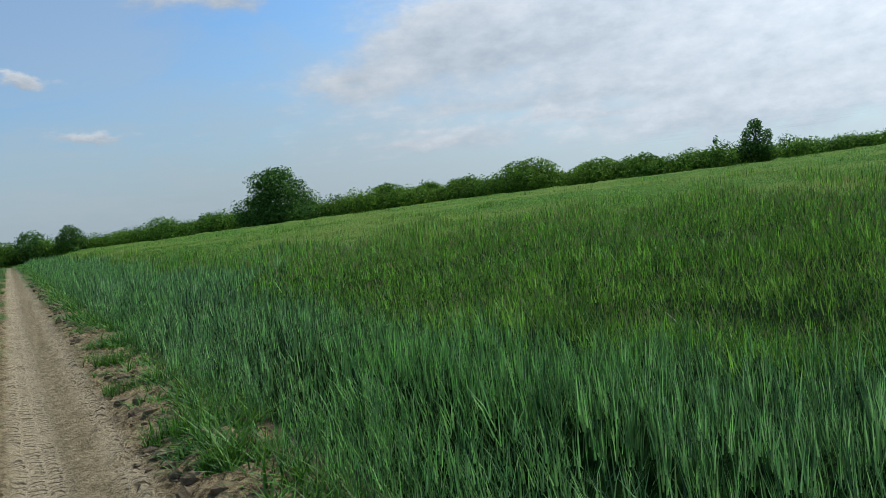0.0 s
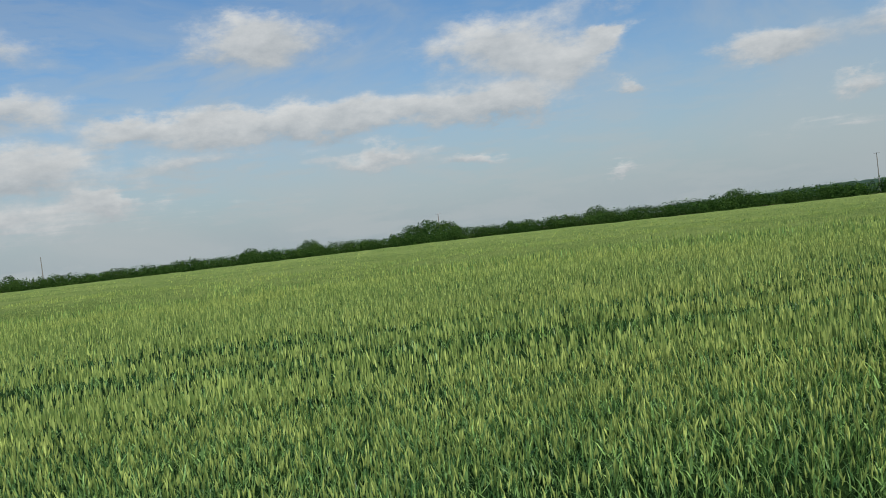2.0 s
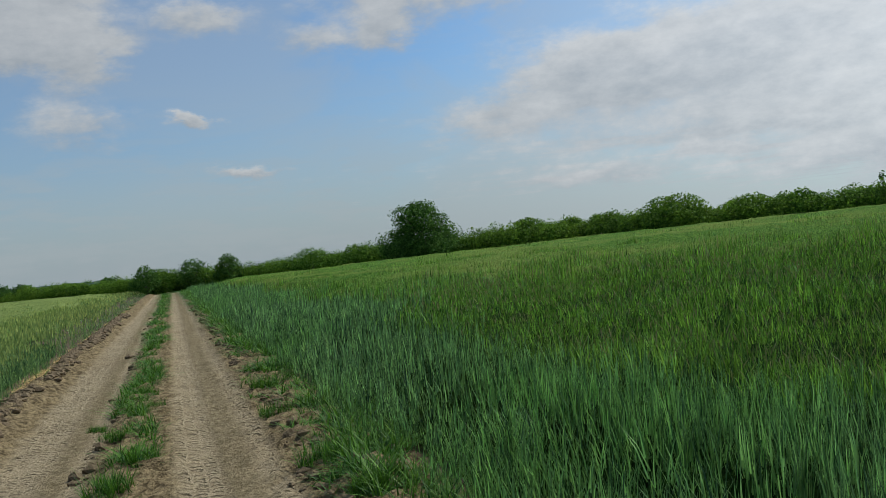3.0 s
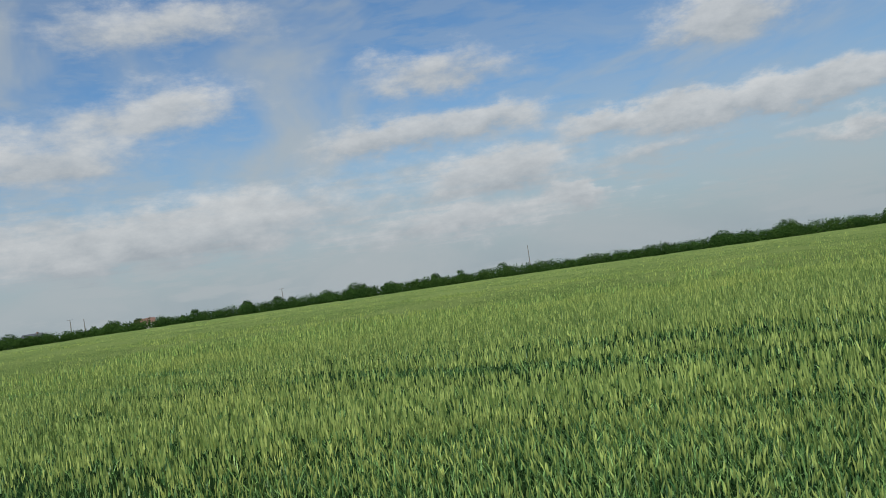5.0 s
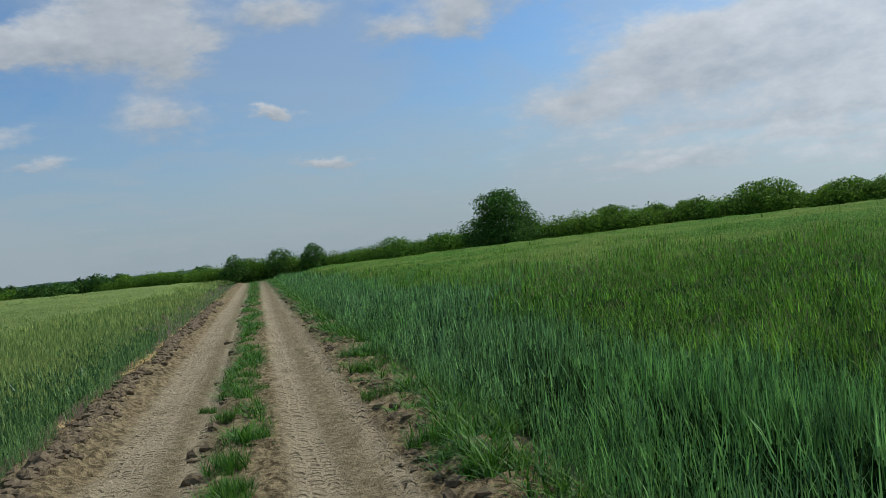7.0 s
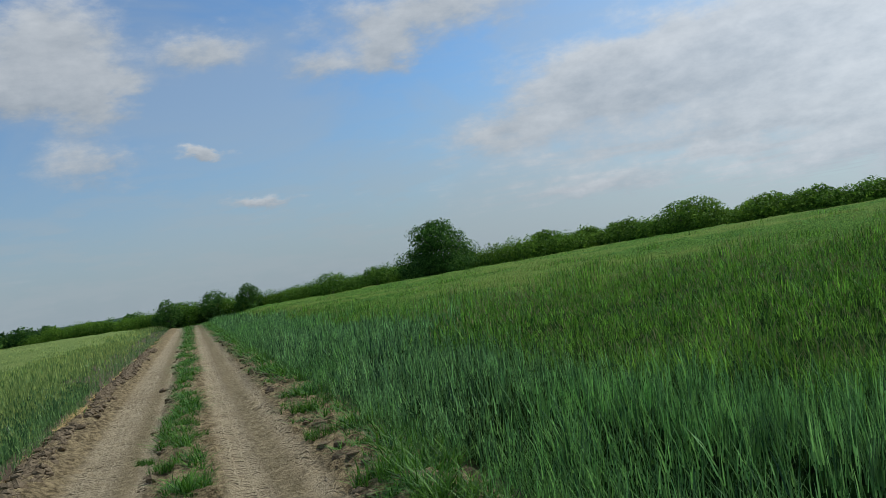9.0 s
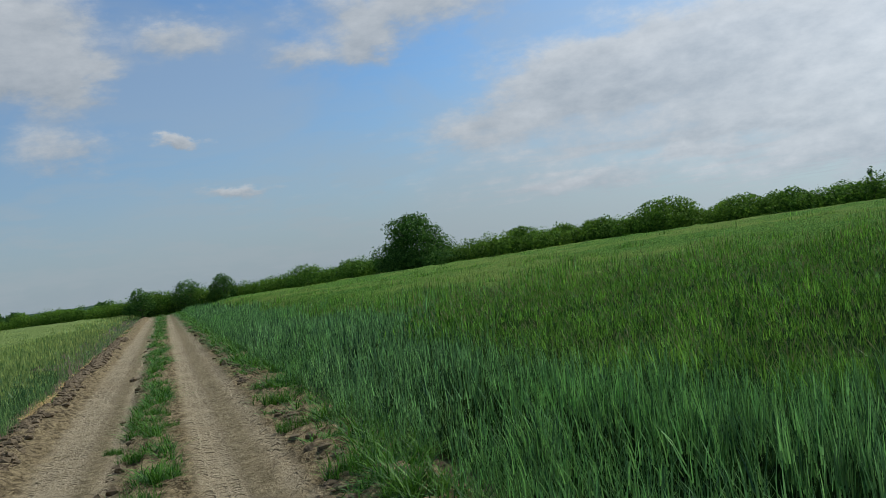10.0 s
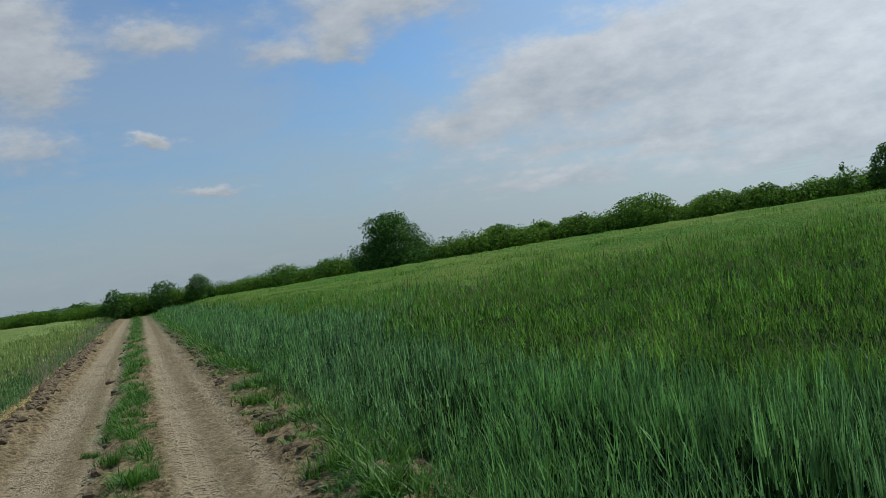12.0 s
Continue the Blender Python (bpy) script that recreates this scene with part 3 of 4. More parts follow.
def build_ground():
    half = spaced(0, 4600, 1.2, 1.075)
    xs = np.array([-v for v in half[:0:-1]] + half)
    X, Y = np.meshgrid(xs, xs)
    r = np.hypot(X, Y)
    Z = land(X, Y) - .10 - .02 * np.clip(2.5 - np.abs(X + .3), 0, 1)
    Z = np.where(r > 600, Z - (r - 600) * .002, Z)
    n = len(xs)
    V = np.stack([X, Y, Z], -1).reshape(-1, 3)
    i = (np.arange(n - 1)[:, None] * n + np.arange(n - 1)[None]).ravel()
    tagged(new("ground", mesh_of("ground", V, np.stack([i, i + 1, i + n + 1, i + n], -1), [M_SOIL], smooth=True)),
           "dark brown farm soil under crops reaching the horizon", "ground", kind="structure")


build_ground()
TRACK_LEFT, TRACK_RIGHT = -2.55, 2.05


def bow(y):
    """Sideways swing of the track, which bends a little to one side behind the start."""
    u = np.maximum(-np.asarray(y, float) - 2.0, 0)
    return -.041 * u * u / (u + 4)


def track_height(x, y):
    """Height of the track above the land: two ruts, a raised middle, banks at both sides."""
    gauss = np.exp
    z = -.055 * gauss(-((x - RUT_R) / .36) ** 4) - .055 * gauss(-((x - RUT_L + .06) / .52) ** 4)
    z = z + .035 * gauss(-((x + .33) / .22) ** 2)
    z = z + .10 * gauss(-((x + 2.05) / .28) ** 2) + .05 * gauss(-((x - 1.45) / .35) ** 2)
    return z


def build_track():
    """The earth track as one fine sheet, following its bend."""
    xs = np.arange(TRACK_LEFT, TRACK_RIGHT + .01, .055)
    side = spaced(1.5, 94, .035, 1.007)
    ys = np.array([-v for v in side[::-1]] + list(np.arange(-1.4, 1.41, .2)) + side)
    X, Y = np.meshgrid(xs, ys)
    Z = land(X, Y) + track_height(X + .05 * np.sin(Y * .5) + .03 * np.sin(Y * 1.7), Y) + .012
    rough = np.array([noise.fractal((x * 2.2, y * 2.2, 0), .7, 2.1, 4) + .8 * noise.noise((x * 9, y * 9, 3)) for x, y in zip(X.ravel(), Y.ravel())]).reshape(X.shape)
    inside = np.exp(-((X - RUT_R) / .36) ** 4) + np.exp(-((X - RUT_L) / .40) ** 4)
    Z += rough * (.012 + .050 * (1 - np.clip(inside, 0, 1)))
    edge = np.minimum(X - TRACK_LEFT, TRACK_RIGHT - X)
    Z -= np.clip(.12 - edge, 0, .12) * 1.6
    n = len(xs)
    i = (np.arange(len(ys) - 1)[:, None] * n + np.arange(n - 1)[None]).ravel()
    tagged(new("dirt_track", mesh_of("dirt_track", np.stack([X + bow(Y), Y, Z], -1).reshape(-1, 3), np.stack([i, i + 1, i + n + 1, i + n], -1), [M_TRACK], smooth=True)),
           "dry pale brown earth track with two tyre ruts", "track", kind="structure")


build_track()


def on_track(x, y):
    return land(x, y) + track_height(np.asarray(x), np.asarray(y)) + .01


# ---------------------------------------------------------------- crops
TRAMLINES = (-7.7, -9.5, -25.0, -26.8)


def tramline(x, y):
    """Distance from the nearest wheel line that the sprayer left in the wheat."""
    return np.min([np.abs(x - c + .18 * np.sin(y * .2) + .06 * np.sin(y * 1.1)) for c in TRAMLINES], axis=0)


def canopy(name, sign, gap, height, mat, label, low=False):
    """The closed top of a crop from about 15 m outwards as a rolling uneven sheet, or near by a dark sheet for its
    lower leaves and the shade among them.
    """
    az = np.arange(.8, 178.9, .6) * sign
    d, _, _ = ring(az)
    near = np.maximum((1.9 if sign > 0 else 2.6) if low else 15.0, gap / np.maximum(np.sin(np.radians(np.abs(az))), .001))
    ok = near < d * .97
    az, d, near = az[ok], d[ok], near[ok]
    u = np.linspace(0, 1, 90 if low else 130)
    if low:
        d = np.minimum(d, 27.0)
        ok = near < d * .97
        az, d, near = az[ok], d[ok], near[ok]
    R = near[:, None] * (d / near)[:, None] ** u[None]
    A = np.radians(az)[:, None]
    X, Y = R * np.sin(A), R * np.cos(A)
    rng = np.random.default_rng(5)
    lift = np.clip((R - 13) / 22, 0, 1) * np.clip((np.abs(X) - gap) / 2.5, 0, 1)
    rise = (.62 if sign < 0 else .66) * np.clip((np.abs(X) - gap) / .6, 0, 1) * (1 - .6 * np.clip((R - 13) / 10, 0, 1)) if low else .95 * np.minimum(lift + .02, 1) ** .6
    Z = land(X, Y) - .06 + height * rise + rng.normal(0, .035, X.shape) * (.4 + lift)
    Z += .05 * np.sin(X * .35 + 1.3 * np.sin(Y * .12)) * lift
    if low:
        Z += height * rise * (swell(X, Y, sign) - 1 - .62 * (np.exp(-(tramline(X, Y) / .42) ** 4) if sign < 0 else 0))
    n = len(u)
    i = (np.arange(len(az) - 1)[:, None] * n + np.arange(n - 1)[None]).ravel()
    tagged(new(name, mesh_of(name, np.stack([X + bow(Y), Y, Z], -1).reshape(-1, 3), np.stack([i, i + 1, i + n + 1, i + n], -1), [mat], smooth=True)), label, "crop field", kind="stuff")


def swell(x, y, sign):
    """How the top of a crop heaves, about 1: tussocks of wild grass, gentler waves in the sown crops."""
    if sign < 0:
        return 1 + .06 * np.sin(x * .9 + 1.7 * np.sin(y * .31)) * np.sin(y * .77 + x * .2) + .03 * np.sin(x * 5.2 + .3 * np.sin(y * .4))
    wild = .08 + .14 * np.clip((x - 3.0) / 1.5, 0, 1)
    a = np.sin(x * 1.15 + 1 + 1.2 * np.sin(y * .5)) * np.sin(y * .9 + .8 * np.sin(x * .4))
    return 1 + wild * (a + .5 * np.sin(x * 2.7 + 2 * np.sin(y * .8)) * np.sin(y * 2.1 + x * .6))


def sown(rng, sign, r0, r1, density, gap):
    """Random places on one side of the track, between two distances."""
    n = int(density * (math.pi / 2) * (r1 ** 2 - r0 ** 2))
    r = np.sqrt(rng.uniform(r0 ** 2, r1 ** 2, n))
    a = np.radians(rng.uniform(0, 180, n))
    x, y = r * np.sin(a) * sign, r * np.cos(a)
    d, _, _ = ring(np.degrees(np.arctan2(x, y)))
    edge = gap + .14 * np.sin(y * 1.3) + .10 * np.sin(y * 3.1 + 1) + rng.normal(0, .07, n)
    ok = (np.abs(x) > edge) & (r < d)
    return x[ok], y[ok]


def edge_rows(rng, sign, gap, n):
    """More places along the first rows beside the track, ever sparser with distance."""
    y = np.sign(rng.random(n) - .5) * 9 * (94 / 9) ** rng.random(n)
    x = sign * (gap + .08 * np.sin(y * 1.3) + 2.6 * rng.random(n) ** 1.3)
    return x, y


def wheat_templates(rng, kind, wide):
    """near: stem, full ear and leaves; plain: flat ear and leaves; mid: two plants; far: a handful of ear tips."""
    out = []
    for k in range(8):
        p = []
        if kind == "near":
            p.append((*strip([(0, 0, .55), (0, 0, .90)], [.007 * wide, .005 * wide], np.array([1, 0, 0])), 0))
            p.append((*ear(.88, rng.uniform(.095, .125), .0185 * wide, rng.uniform(-.025, .045)), 1))
            for z0 in (.60, .74):
                p.append((*leaf(rng, z0 + rng.uniform(-.06, .06), rng.uniform(.15, .25), .016 * wide, rng.uniform(35, 85), 2, 1.1), 0))
        elif kind == "plain":
            for j in range(2):
                off = np.array([rng.uniform(-.03, .03), rng.uniform(-.03, .03), rng.uniform(-.05, .03)])
                v, f = flat_ear(.86, rng.uniform(.10, .14), .0195 * wide, rng.random() * 3)
                p.append(([q + off for q in v], f, 1))
            p.append((*leaf(rng, .68 + rng.uniform(-.07, .07), rng.uniform(.17, .28), .018 * wide, rng.uniform(35, 85), 2, 1.0), 0))
        elif kind == "mid":
            for j in range(3):
                off = np.array([rng.uniform(-.07, .07), rng.uniform(-.07, .07), rng.uniform(-.06, .04)])
                v, f = strip([(0, 0, .84), (rng.uniform(-.03, .03), 0, .84 + rng.uniform(.13, .18))], [.020 * wide, 0], np.array([math.cos(j), math.sin(j), 0]))
                p.append(([q + off for q in v], f, 1))
            p.append((*leaf(rng, .64, .30, .020 * wide, rng.uniform(45, 85), 1, .6), 0))
        else:
            for j in range(4):
                a, z0 = rng.random() * 3, .66 + (.06 if j else 0)
                v, f = strip([(0, 0, z0), (0, 0, z0 + rng.uniform(.2, .30))], [.030 * wide, 0], np.array([math.cos(a), math.sin(a), 0]))
                off = np.array([rng.uniform(-.2, .2), rng.uniform(-.2, .2), rng.uniform(-.06, .06)])
                p.append(([q + off for q in v], f, 1 if j else 0))
        out.append(joined(p))
    return out




def build_wheat():
    rng = np.random.default_rng(11)
    gap, batches = 2.42, []
    for kind, r0, r1, dens, w in (("near", 2.4, 6, 430, 1.0), ("plain", 6, 11, 230, 1.1), ("mid", 11, 22, 85, 1.35), ("far", 22, 50, 16, 1.9), ("far", 50, 130, 1.5, 4)):
        x, y = sown(rng, -1, r0, r1, dens, gap)
        line = tramline(x, y)
        ok = line > .40 + .08 * rng.standard_normal(len(x))
        x, y = x[ok], y[ok]
        z = land(x, y) - .09
        h = (CROP + .07) * rng.normal(1, .045, len(x)) * swell(x, y, -1)
        h *= np.clip(.55 + .45 * (np.abs(x) - 2.3) / 1.5, .55, 1)
        leafy_edge = (np.abs(x) - gap) / 1.0 < rng.random(len(x))
        for s, tpl in ((~leafy_edge, wheat_templates(rng, kind, w)), (leafy_edge, grass_templates(rng, "edge", w))):
            batches.append(scatter(tpl, x[s], y[s], z[s], h[s], h[s], rng, .05))
    x, y = edge_rows(rng, -1, gap, 5200)
    h = CROP * rng.normal(1, .08, len(x)) * np.clip(.55 + .45 * (np.abs(x) - 2.3) / 1.5, .55, 1)
    half = rng.random(len(x)) < np.clip((np.abs(x) - gap) / 2, .1, .8)
    for s, tpl in ((half, wheat_templates(rng, "mid", 1.9)), (~half, grass_templates(rng, "edge", 2.2))):
        batches.append(scatter(tpl, x[s], y[s], land(x[s], y[s]) - .09, h[s], h[s], rng, .05))
    stuff("wheat", batches, [M_WHEAT, M_EAR], "green wheat crop with pale ripening ears beside the track", "wheat")
    canopy("wheat_canopy", -1, gap + 2.0, CROP, M_CANOPY_W, "distant yellow-green wheat field top")
    canopy("wheat_shade_sheet", -1, gap + .45, CROP, M_GAP_SHADE_W, "sheet of lower wheat leaves coloured dark for the shade among them", True)



def grass_templates(rng, kind, wide=1.0):
    """rye: upright blue-green leaves, edge: the same down to the foot; weed: thin bright blades, some with brown seed heads; turf: short blades in all directions."""
    out = []
    for k in range(8):
        p = []

        def blade(reach, z0, length, width, lift, segs, droop, mat=0):
            v, f = leaf(rng, z0, length, width * wide, lift, segs, droop)
            off = np.array([rng.uniform(-reach, reach), rng.uniform(-reach, reach), 0])
            p.append(([q + off for q in v], f, mat))
        if kind == "rye":
            for j in range(6):
                length = rng.uniform(.22, .38)
                blade(.035, rng.uniform(.82, 1.03) - length * .9, length, .0125, rng.uniform(76, 90), 2 if wide < 1.2 else 1, .25)
        elif kind == "edge":
            for j in range(6):
                blade(.05, .06 + .115 * j + rng.uniform(-.06, .06), rng.uniform(.20, .34), .0125, rng.uniform(62, 90), 2 if wide < 1.2 else 1, .5)
        elif kind == "weed":
            for j in range(5):
                length = rng.uniform(.22, .42) * (1 if wide < 1.2 else .62)
                blade(.06, rng.uniform(.76, 1.04) - length * .85, length, .0105, rng.uniform(52, 90), 2 if wide < 1.2 else 1, .9 if j % 2 else .45)
            if k % 2 == 0:
                p.append((*ear(.94, .11, .009 * wide, rng.uniform(.02, .08)), 1))
        elif kind == "litter":
            for j in range(9):
                blade(.30, .03, rng.uniform(.3, .9), .035, rng.uniform(-4, 26), 2, .25)
        elif kind == "turf":
            for j in range(8):
                blade(.14, 0, rng.uniform(.6, 1.1), .04, rng.uniform(38, 86), 2, .7)
        else:
            for j in range(5):
                blade(.22, .4, rng.uniform(.45, .64), .020, rng.uniform(76, 90), 1, .2, 1 if (kind == "farhead" and j == 0 and k % 2 == 0) else 0)
        out.append(joined(p))
    return out


def weedy(x, y):
    """How far the bright wild grass has taken over from the blue-green crop, 0 to 1."""
    a = np.where(y < 0, .4, 1.25) + .045 * np.clip(y, 0, 30) + .5 * np.sin(y * .43 + .5) + .3 * np.sin(y * .91)
    patch = .5 + .5 * np.sin(x * .21 + 1.1 * np.sin(y * .13)) * np.sin(y * .17 + .8)
    return np.clip((x - 1.7 - a) / 1.0, 0, 1) * np.clip(.62 + patch, 0, 1)


def build_grassland():
    rng = np.random.default_rng(12)
    gap, rye, weed = 1.72, [], []
    for near, r0, r1, dens, w in ((True, 1.7, 6, 270, 1.0), (True, 6, 11, 150, 1.3), (True, 11, 20, 70, 1.9), (False, 20, 48, 18, 2.1), (False, 48, 130, 2.8, 3.6)):
        x, y = sown(rng, 1, r0, r1, dens, gap)
        wild = weedy(x, y) > rng.random(len(x))
        foot = x < gap + .8
        for k, batch, low in ((False, rye, True), (False, rye, False), (True, weed, False), (True, weed, True)):
            s = (wild == k) & (foot == low)
            if not s.any():
                continue
            kind = ("edge" if low else "weed" if k else "rye") if near else ("farhead" if k else "far")
            h = (.78 if k else .74) * rng.normal(1, .085, s.sum()) * swell(x[s], y[s], 1)
            h *= np.clip(.55 + .45 * (x[s] - 1.5) / .8, .55, 1)
            batch.append(scatter(grass_templates(rng, kind, w), x[s], y[s], land(x[s], y[s]) - .09, h, h, rng, .04))
    x, y = edge_rows(rng, 1, gap, 5200)
    h = .74 * rng.normal(1, .09, len(x)) * np.clip(.55 + .45 * (x - 1.5) / .8, .55, 1)
    rye.append(scatter(grass_templates(rng, "edge", 2.2), x, y, land(x, y) - .09, h, h, rng, .07))
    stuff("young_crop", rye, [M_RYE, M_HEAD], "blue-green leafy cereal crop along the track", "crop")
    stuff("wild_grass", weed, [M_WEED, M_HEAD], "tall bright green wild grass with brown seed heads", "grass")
    canopy("grass_canopy", 1, gap + 2.0, .78, M_CANOPY_R, "distant olive-green grass field top")
    canopy("grass_shade_sheet", 1, gap + .45, .78, M_GAP_SHADE_R, "sheet of lower grass leaves coloured dark for the shade among them", True)


build_wheat()
build_grassland()


# ---------------------------------------------------------------- hedges and trees
def leaf_cloud(rng, lobes, count, size, hollow=.55):
    """Small leaf tips in the outer shells of several lobes (x, y, z, rx, ry, rz): corners and triangles."""
    lobes = np.asarray(lobes, float)
    vol = lobes[:, 3] * lobes[:, 4] * lobes[:, 5]
    pick = rng.choice(len(lobes), count, p=vol ** .7 / (vol ** .7).sum())
    L = lobes[pick]
    n = rng.normal(0, 1, (count, 3))
    n /= np.linalg.norm(n, axis=1)[:, None]
    rad = hollow + (1 - hollow) * rng.random(count) ** .6
    rad *= 1 + .12 * np.sin(n[:, 0] * 7 + pick) * np.sin(n[:, 1] * 6 + 2 * pick) + rng.normal(0, .03, count)
    p = L[:, :3] + n * L[:, 3:] * rad[:, None]
    keep = p[:, 2] > .02
    p, n = p[keep], n[keep]
    k = len(p)
    face = n + rng.normal(0, .8, (k, 3)) + np.array([0, 0, .5])
    face /= np.linalg.norm(face, axis=1)[:, None]
    a = np.cross(face, rng.normal(0, 1, (k, 3)))
    a /= np.linalg.norm(a, axis=1)[:, None]
    b = np.cross(face, a)
    s = size * rng.uniform(.6, 1.35, k)[:, None]
    V = np.stack([p - a * s, p + a * s * .6 + b * s * .6, p + a * s * .6 - b * s * .6], 1).reshape(-1, 3)
    return V, np.arange(3 * k).reshape(-1, 3)


def tube(path, radii, sides=6):
    """A tapered limb along a path."""
    V, F = [], []
    for i, (p, r) in enumerate(zip(path, radii)):
        p = np.array(p, float)
        d = np.array(path[min(i + 1, len(path) - 1)], float) - np.array(path[max(i - 1, 0)], float)
        d /= np.linalg.norm(d)
        a = np.cross(d, (1, 0, .1) if abs(d[0]) < .8 else (0, 1, 0))
        a /= np.linalg.norm(a)
        b = np.cross(d, a)
        V += [p + r * (a * math.cos(2 * math.pi * k / sides) + b * math.sin(2 * math.pi * k / sides)) for k in range(sides)]
    for i in range(len(path) - 1):
        for k in range(sides):
            q = (k + 1) % sides
            F.append((i * sides + k, i * sides + q, (i + 1) * sides + q, (i + 1) * sides + k))
    return V, F


def limbs(rng, height, spread, count, thick):
    """Trunk and limbs joined: corners and quads."""
    V, F = [], []

    def add(path, radii):
        v, f = tube(path, radii)
        F.extend(tuple(len(V) + i for i in q) for q in f)
        V.extend(v)
    add([(0, 0, -.3), (.03 * height, 0, .2 * height), (0, .03 * height, .45 * height), (.02, 0, .8 * height)], [thick, thick * .8, thick * .55, thick * .15])
    for k in range(count):
        a, z0 = 2 * math.pi * k / count + rng.uniform(-.4, .4), rng.uniform(.12, .5) * height
        e = rng.uniform(.55, .95) * spread
        z1 = z0 + rng.uniform(.22, .42) * height
        c, s = math.cos(a), math.sin(a)
        add([(0, 0, z0), (c * e * .45, s * e * .45, z0 + (z1 - z0) * .35), (c * e, s * e, z1)], [thick * .42, thick * .28, thick * .07])
    return V, F


def bush_meshes(seed, width, height, leaves, size, mat, blossom=0):
    rng = np.random.default_rng(seed)
    lobes = []
    for k in range(rng.integers(4, 7)):
        h = height * rng.uniform(.55, 1.0)
        lobes.append((rng.uniform(-.36, .36) * width, rng.uniform(-.3, .3) * width, h * .52, width * rng.uniform(.2, .34), width * rng.uniform(.2, .34), h * .5))
    for k in range(3):
        lobes.append(((k - 1) * width * .3, rng.uniform(-.15, .15) * width, height * .36, width * .34, width * .34, height * .40))
    V, F = leaf_cloud(rng, lobes, leaves, size, .45)
    foliage = mesh_of("foliage", V, F, [mat])
    stems = mesh_of("stems", *limbs(rng, height * .75, width * .35, 5, .07), [M_BARK])
    flowers = None
    if blossom:
        V3, F3 = leaf_cloud(rng, [(l[0], l[1], l[2], l[3], l[4], l[5] * .97) for l in lobes], blossom, size * .6, .95)
        flowers = mesh_of("blossom", V3, F3, [M_BLOSSOM])
    return foliage, stems, flowers


def make_bush(meshes, name, x, y, z, label, category, group, turn=0.0, size=1.0):
    ob = thing(name, x, y, z, label, category, group, turn, size)
    part("foliage", meshes[0], ob)
    part("stems", meshes[1], ob)
    if meshes[2]:
        part("blossom", meshes[2], ob, "clusters of cream blossom")
    return ob


def dome_meshes(seed, height, width, leaves, size, mat):
    """A dense rounded shrub that is leafy down to the ground: crown and stems."""
    rng = np.random.default_rng(seed)
    lobes = [(0, 0, height * .42, width * .42, width * .42, height * .50)]
    for k in range(16):
        a, f = k * 2.4, (k + .5) / 16
        r, z = width * .40 * math.sqrt(1 - f * .95), height * (.15 + .68 * f)
        q = width * rng.uniform(.10, .19)
        lobes.append((r * math.cos(a), r * math.sin(a), z, q, q, min(q * .9, height * .2)))
    V, F = leaf_cloud(rng, lobes, leaves, size, .55)
    return mesh_of("crown", V, F, [mat]), mesh_of("trunk", *limbs(rng, height * .75, width * .3, 6, .015 * height + .04), [M_BARK])


NEAR_BUSHES = [bush_meshes(20 + k, 3.4, 2.4, 4400, .09, M_BUSH, 60 if k == 2 else 0) for k in range(5)]


def build_hedges():
    """Near hedge bush by bush; the far hedges as one mass of small leaves."""
    rng = np.random.default_rng(7)
    first, V, F, I, base = [None] * 5, [], [], [], 0
    az = -180.0
    while az < 180:
        d, z, deg = (float(v) for v in ring(az))
        near = -14 < az < 98
        height = (d * math.tan(radians(deg)) + CROP) * rng.uniform(.80, 1.10) * (1.12 if near else 1)
        x, y, g = at(az, d + rng.uniform(.8, 2.2))
        turn, g = rng.uniform(0, 360), g - .15
        if near:
            k = int(rng.integers(0, 5))
            size = height / 2.4
            if first[k] is None:
                first[k] = make_bush(NEAR_BUSHES[k], "hedge_bush", x, y, g, "dense bright green hawthorn bush of the field hedge", "bush", "near hedge", turn, size)
            else:
                copy_thing(first[k], pose(x, y, g, 0, 0, turn) @ Matrix.Scale(size / first[k].scale[0], 4))
            az += math.degrees(3.4 * size * .34 / d)
        if not near or az > 94 or az < -10:
            w = rng.uniform(3.6, 6.4)
            bright = az < -14 and rng.random() < (az + 78) / 45
            lobes = [(x + rng.uniform(-1, 1) * w * .4, y + rng.uniform(-1, 1) * w * .4, g + height * .45, w * .36, w * .36, height * .55) for j in range(4)]
            v, f = leaf_cloud(rng, [(a, b, c - g, p, q, r) for a, b, c, p, q, r in lobes], 950 if bright else 760, .18 if bright else .24, .4)
            v[:, 2] += g
            V.append(v), F.append(f + base), I.append(np.full(len(f), 1 if bright else 0))
            base += len(v)
            az += 0 if near else math.degrees(w * .29 / d)
    tagged(new("far_hedge", mesh_of("far_hedge", np.concatenate(V), np.concatenate(F), [M_FARLEAF, M_BUSH], np.concatenate(I))), "dark green hedges round the distant field edges", "hedge", kind="stuff")


build_hedges()


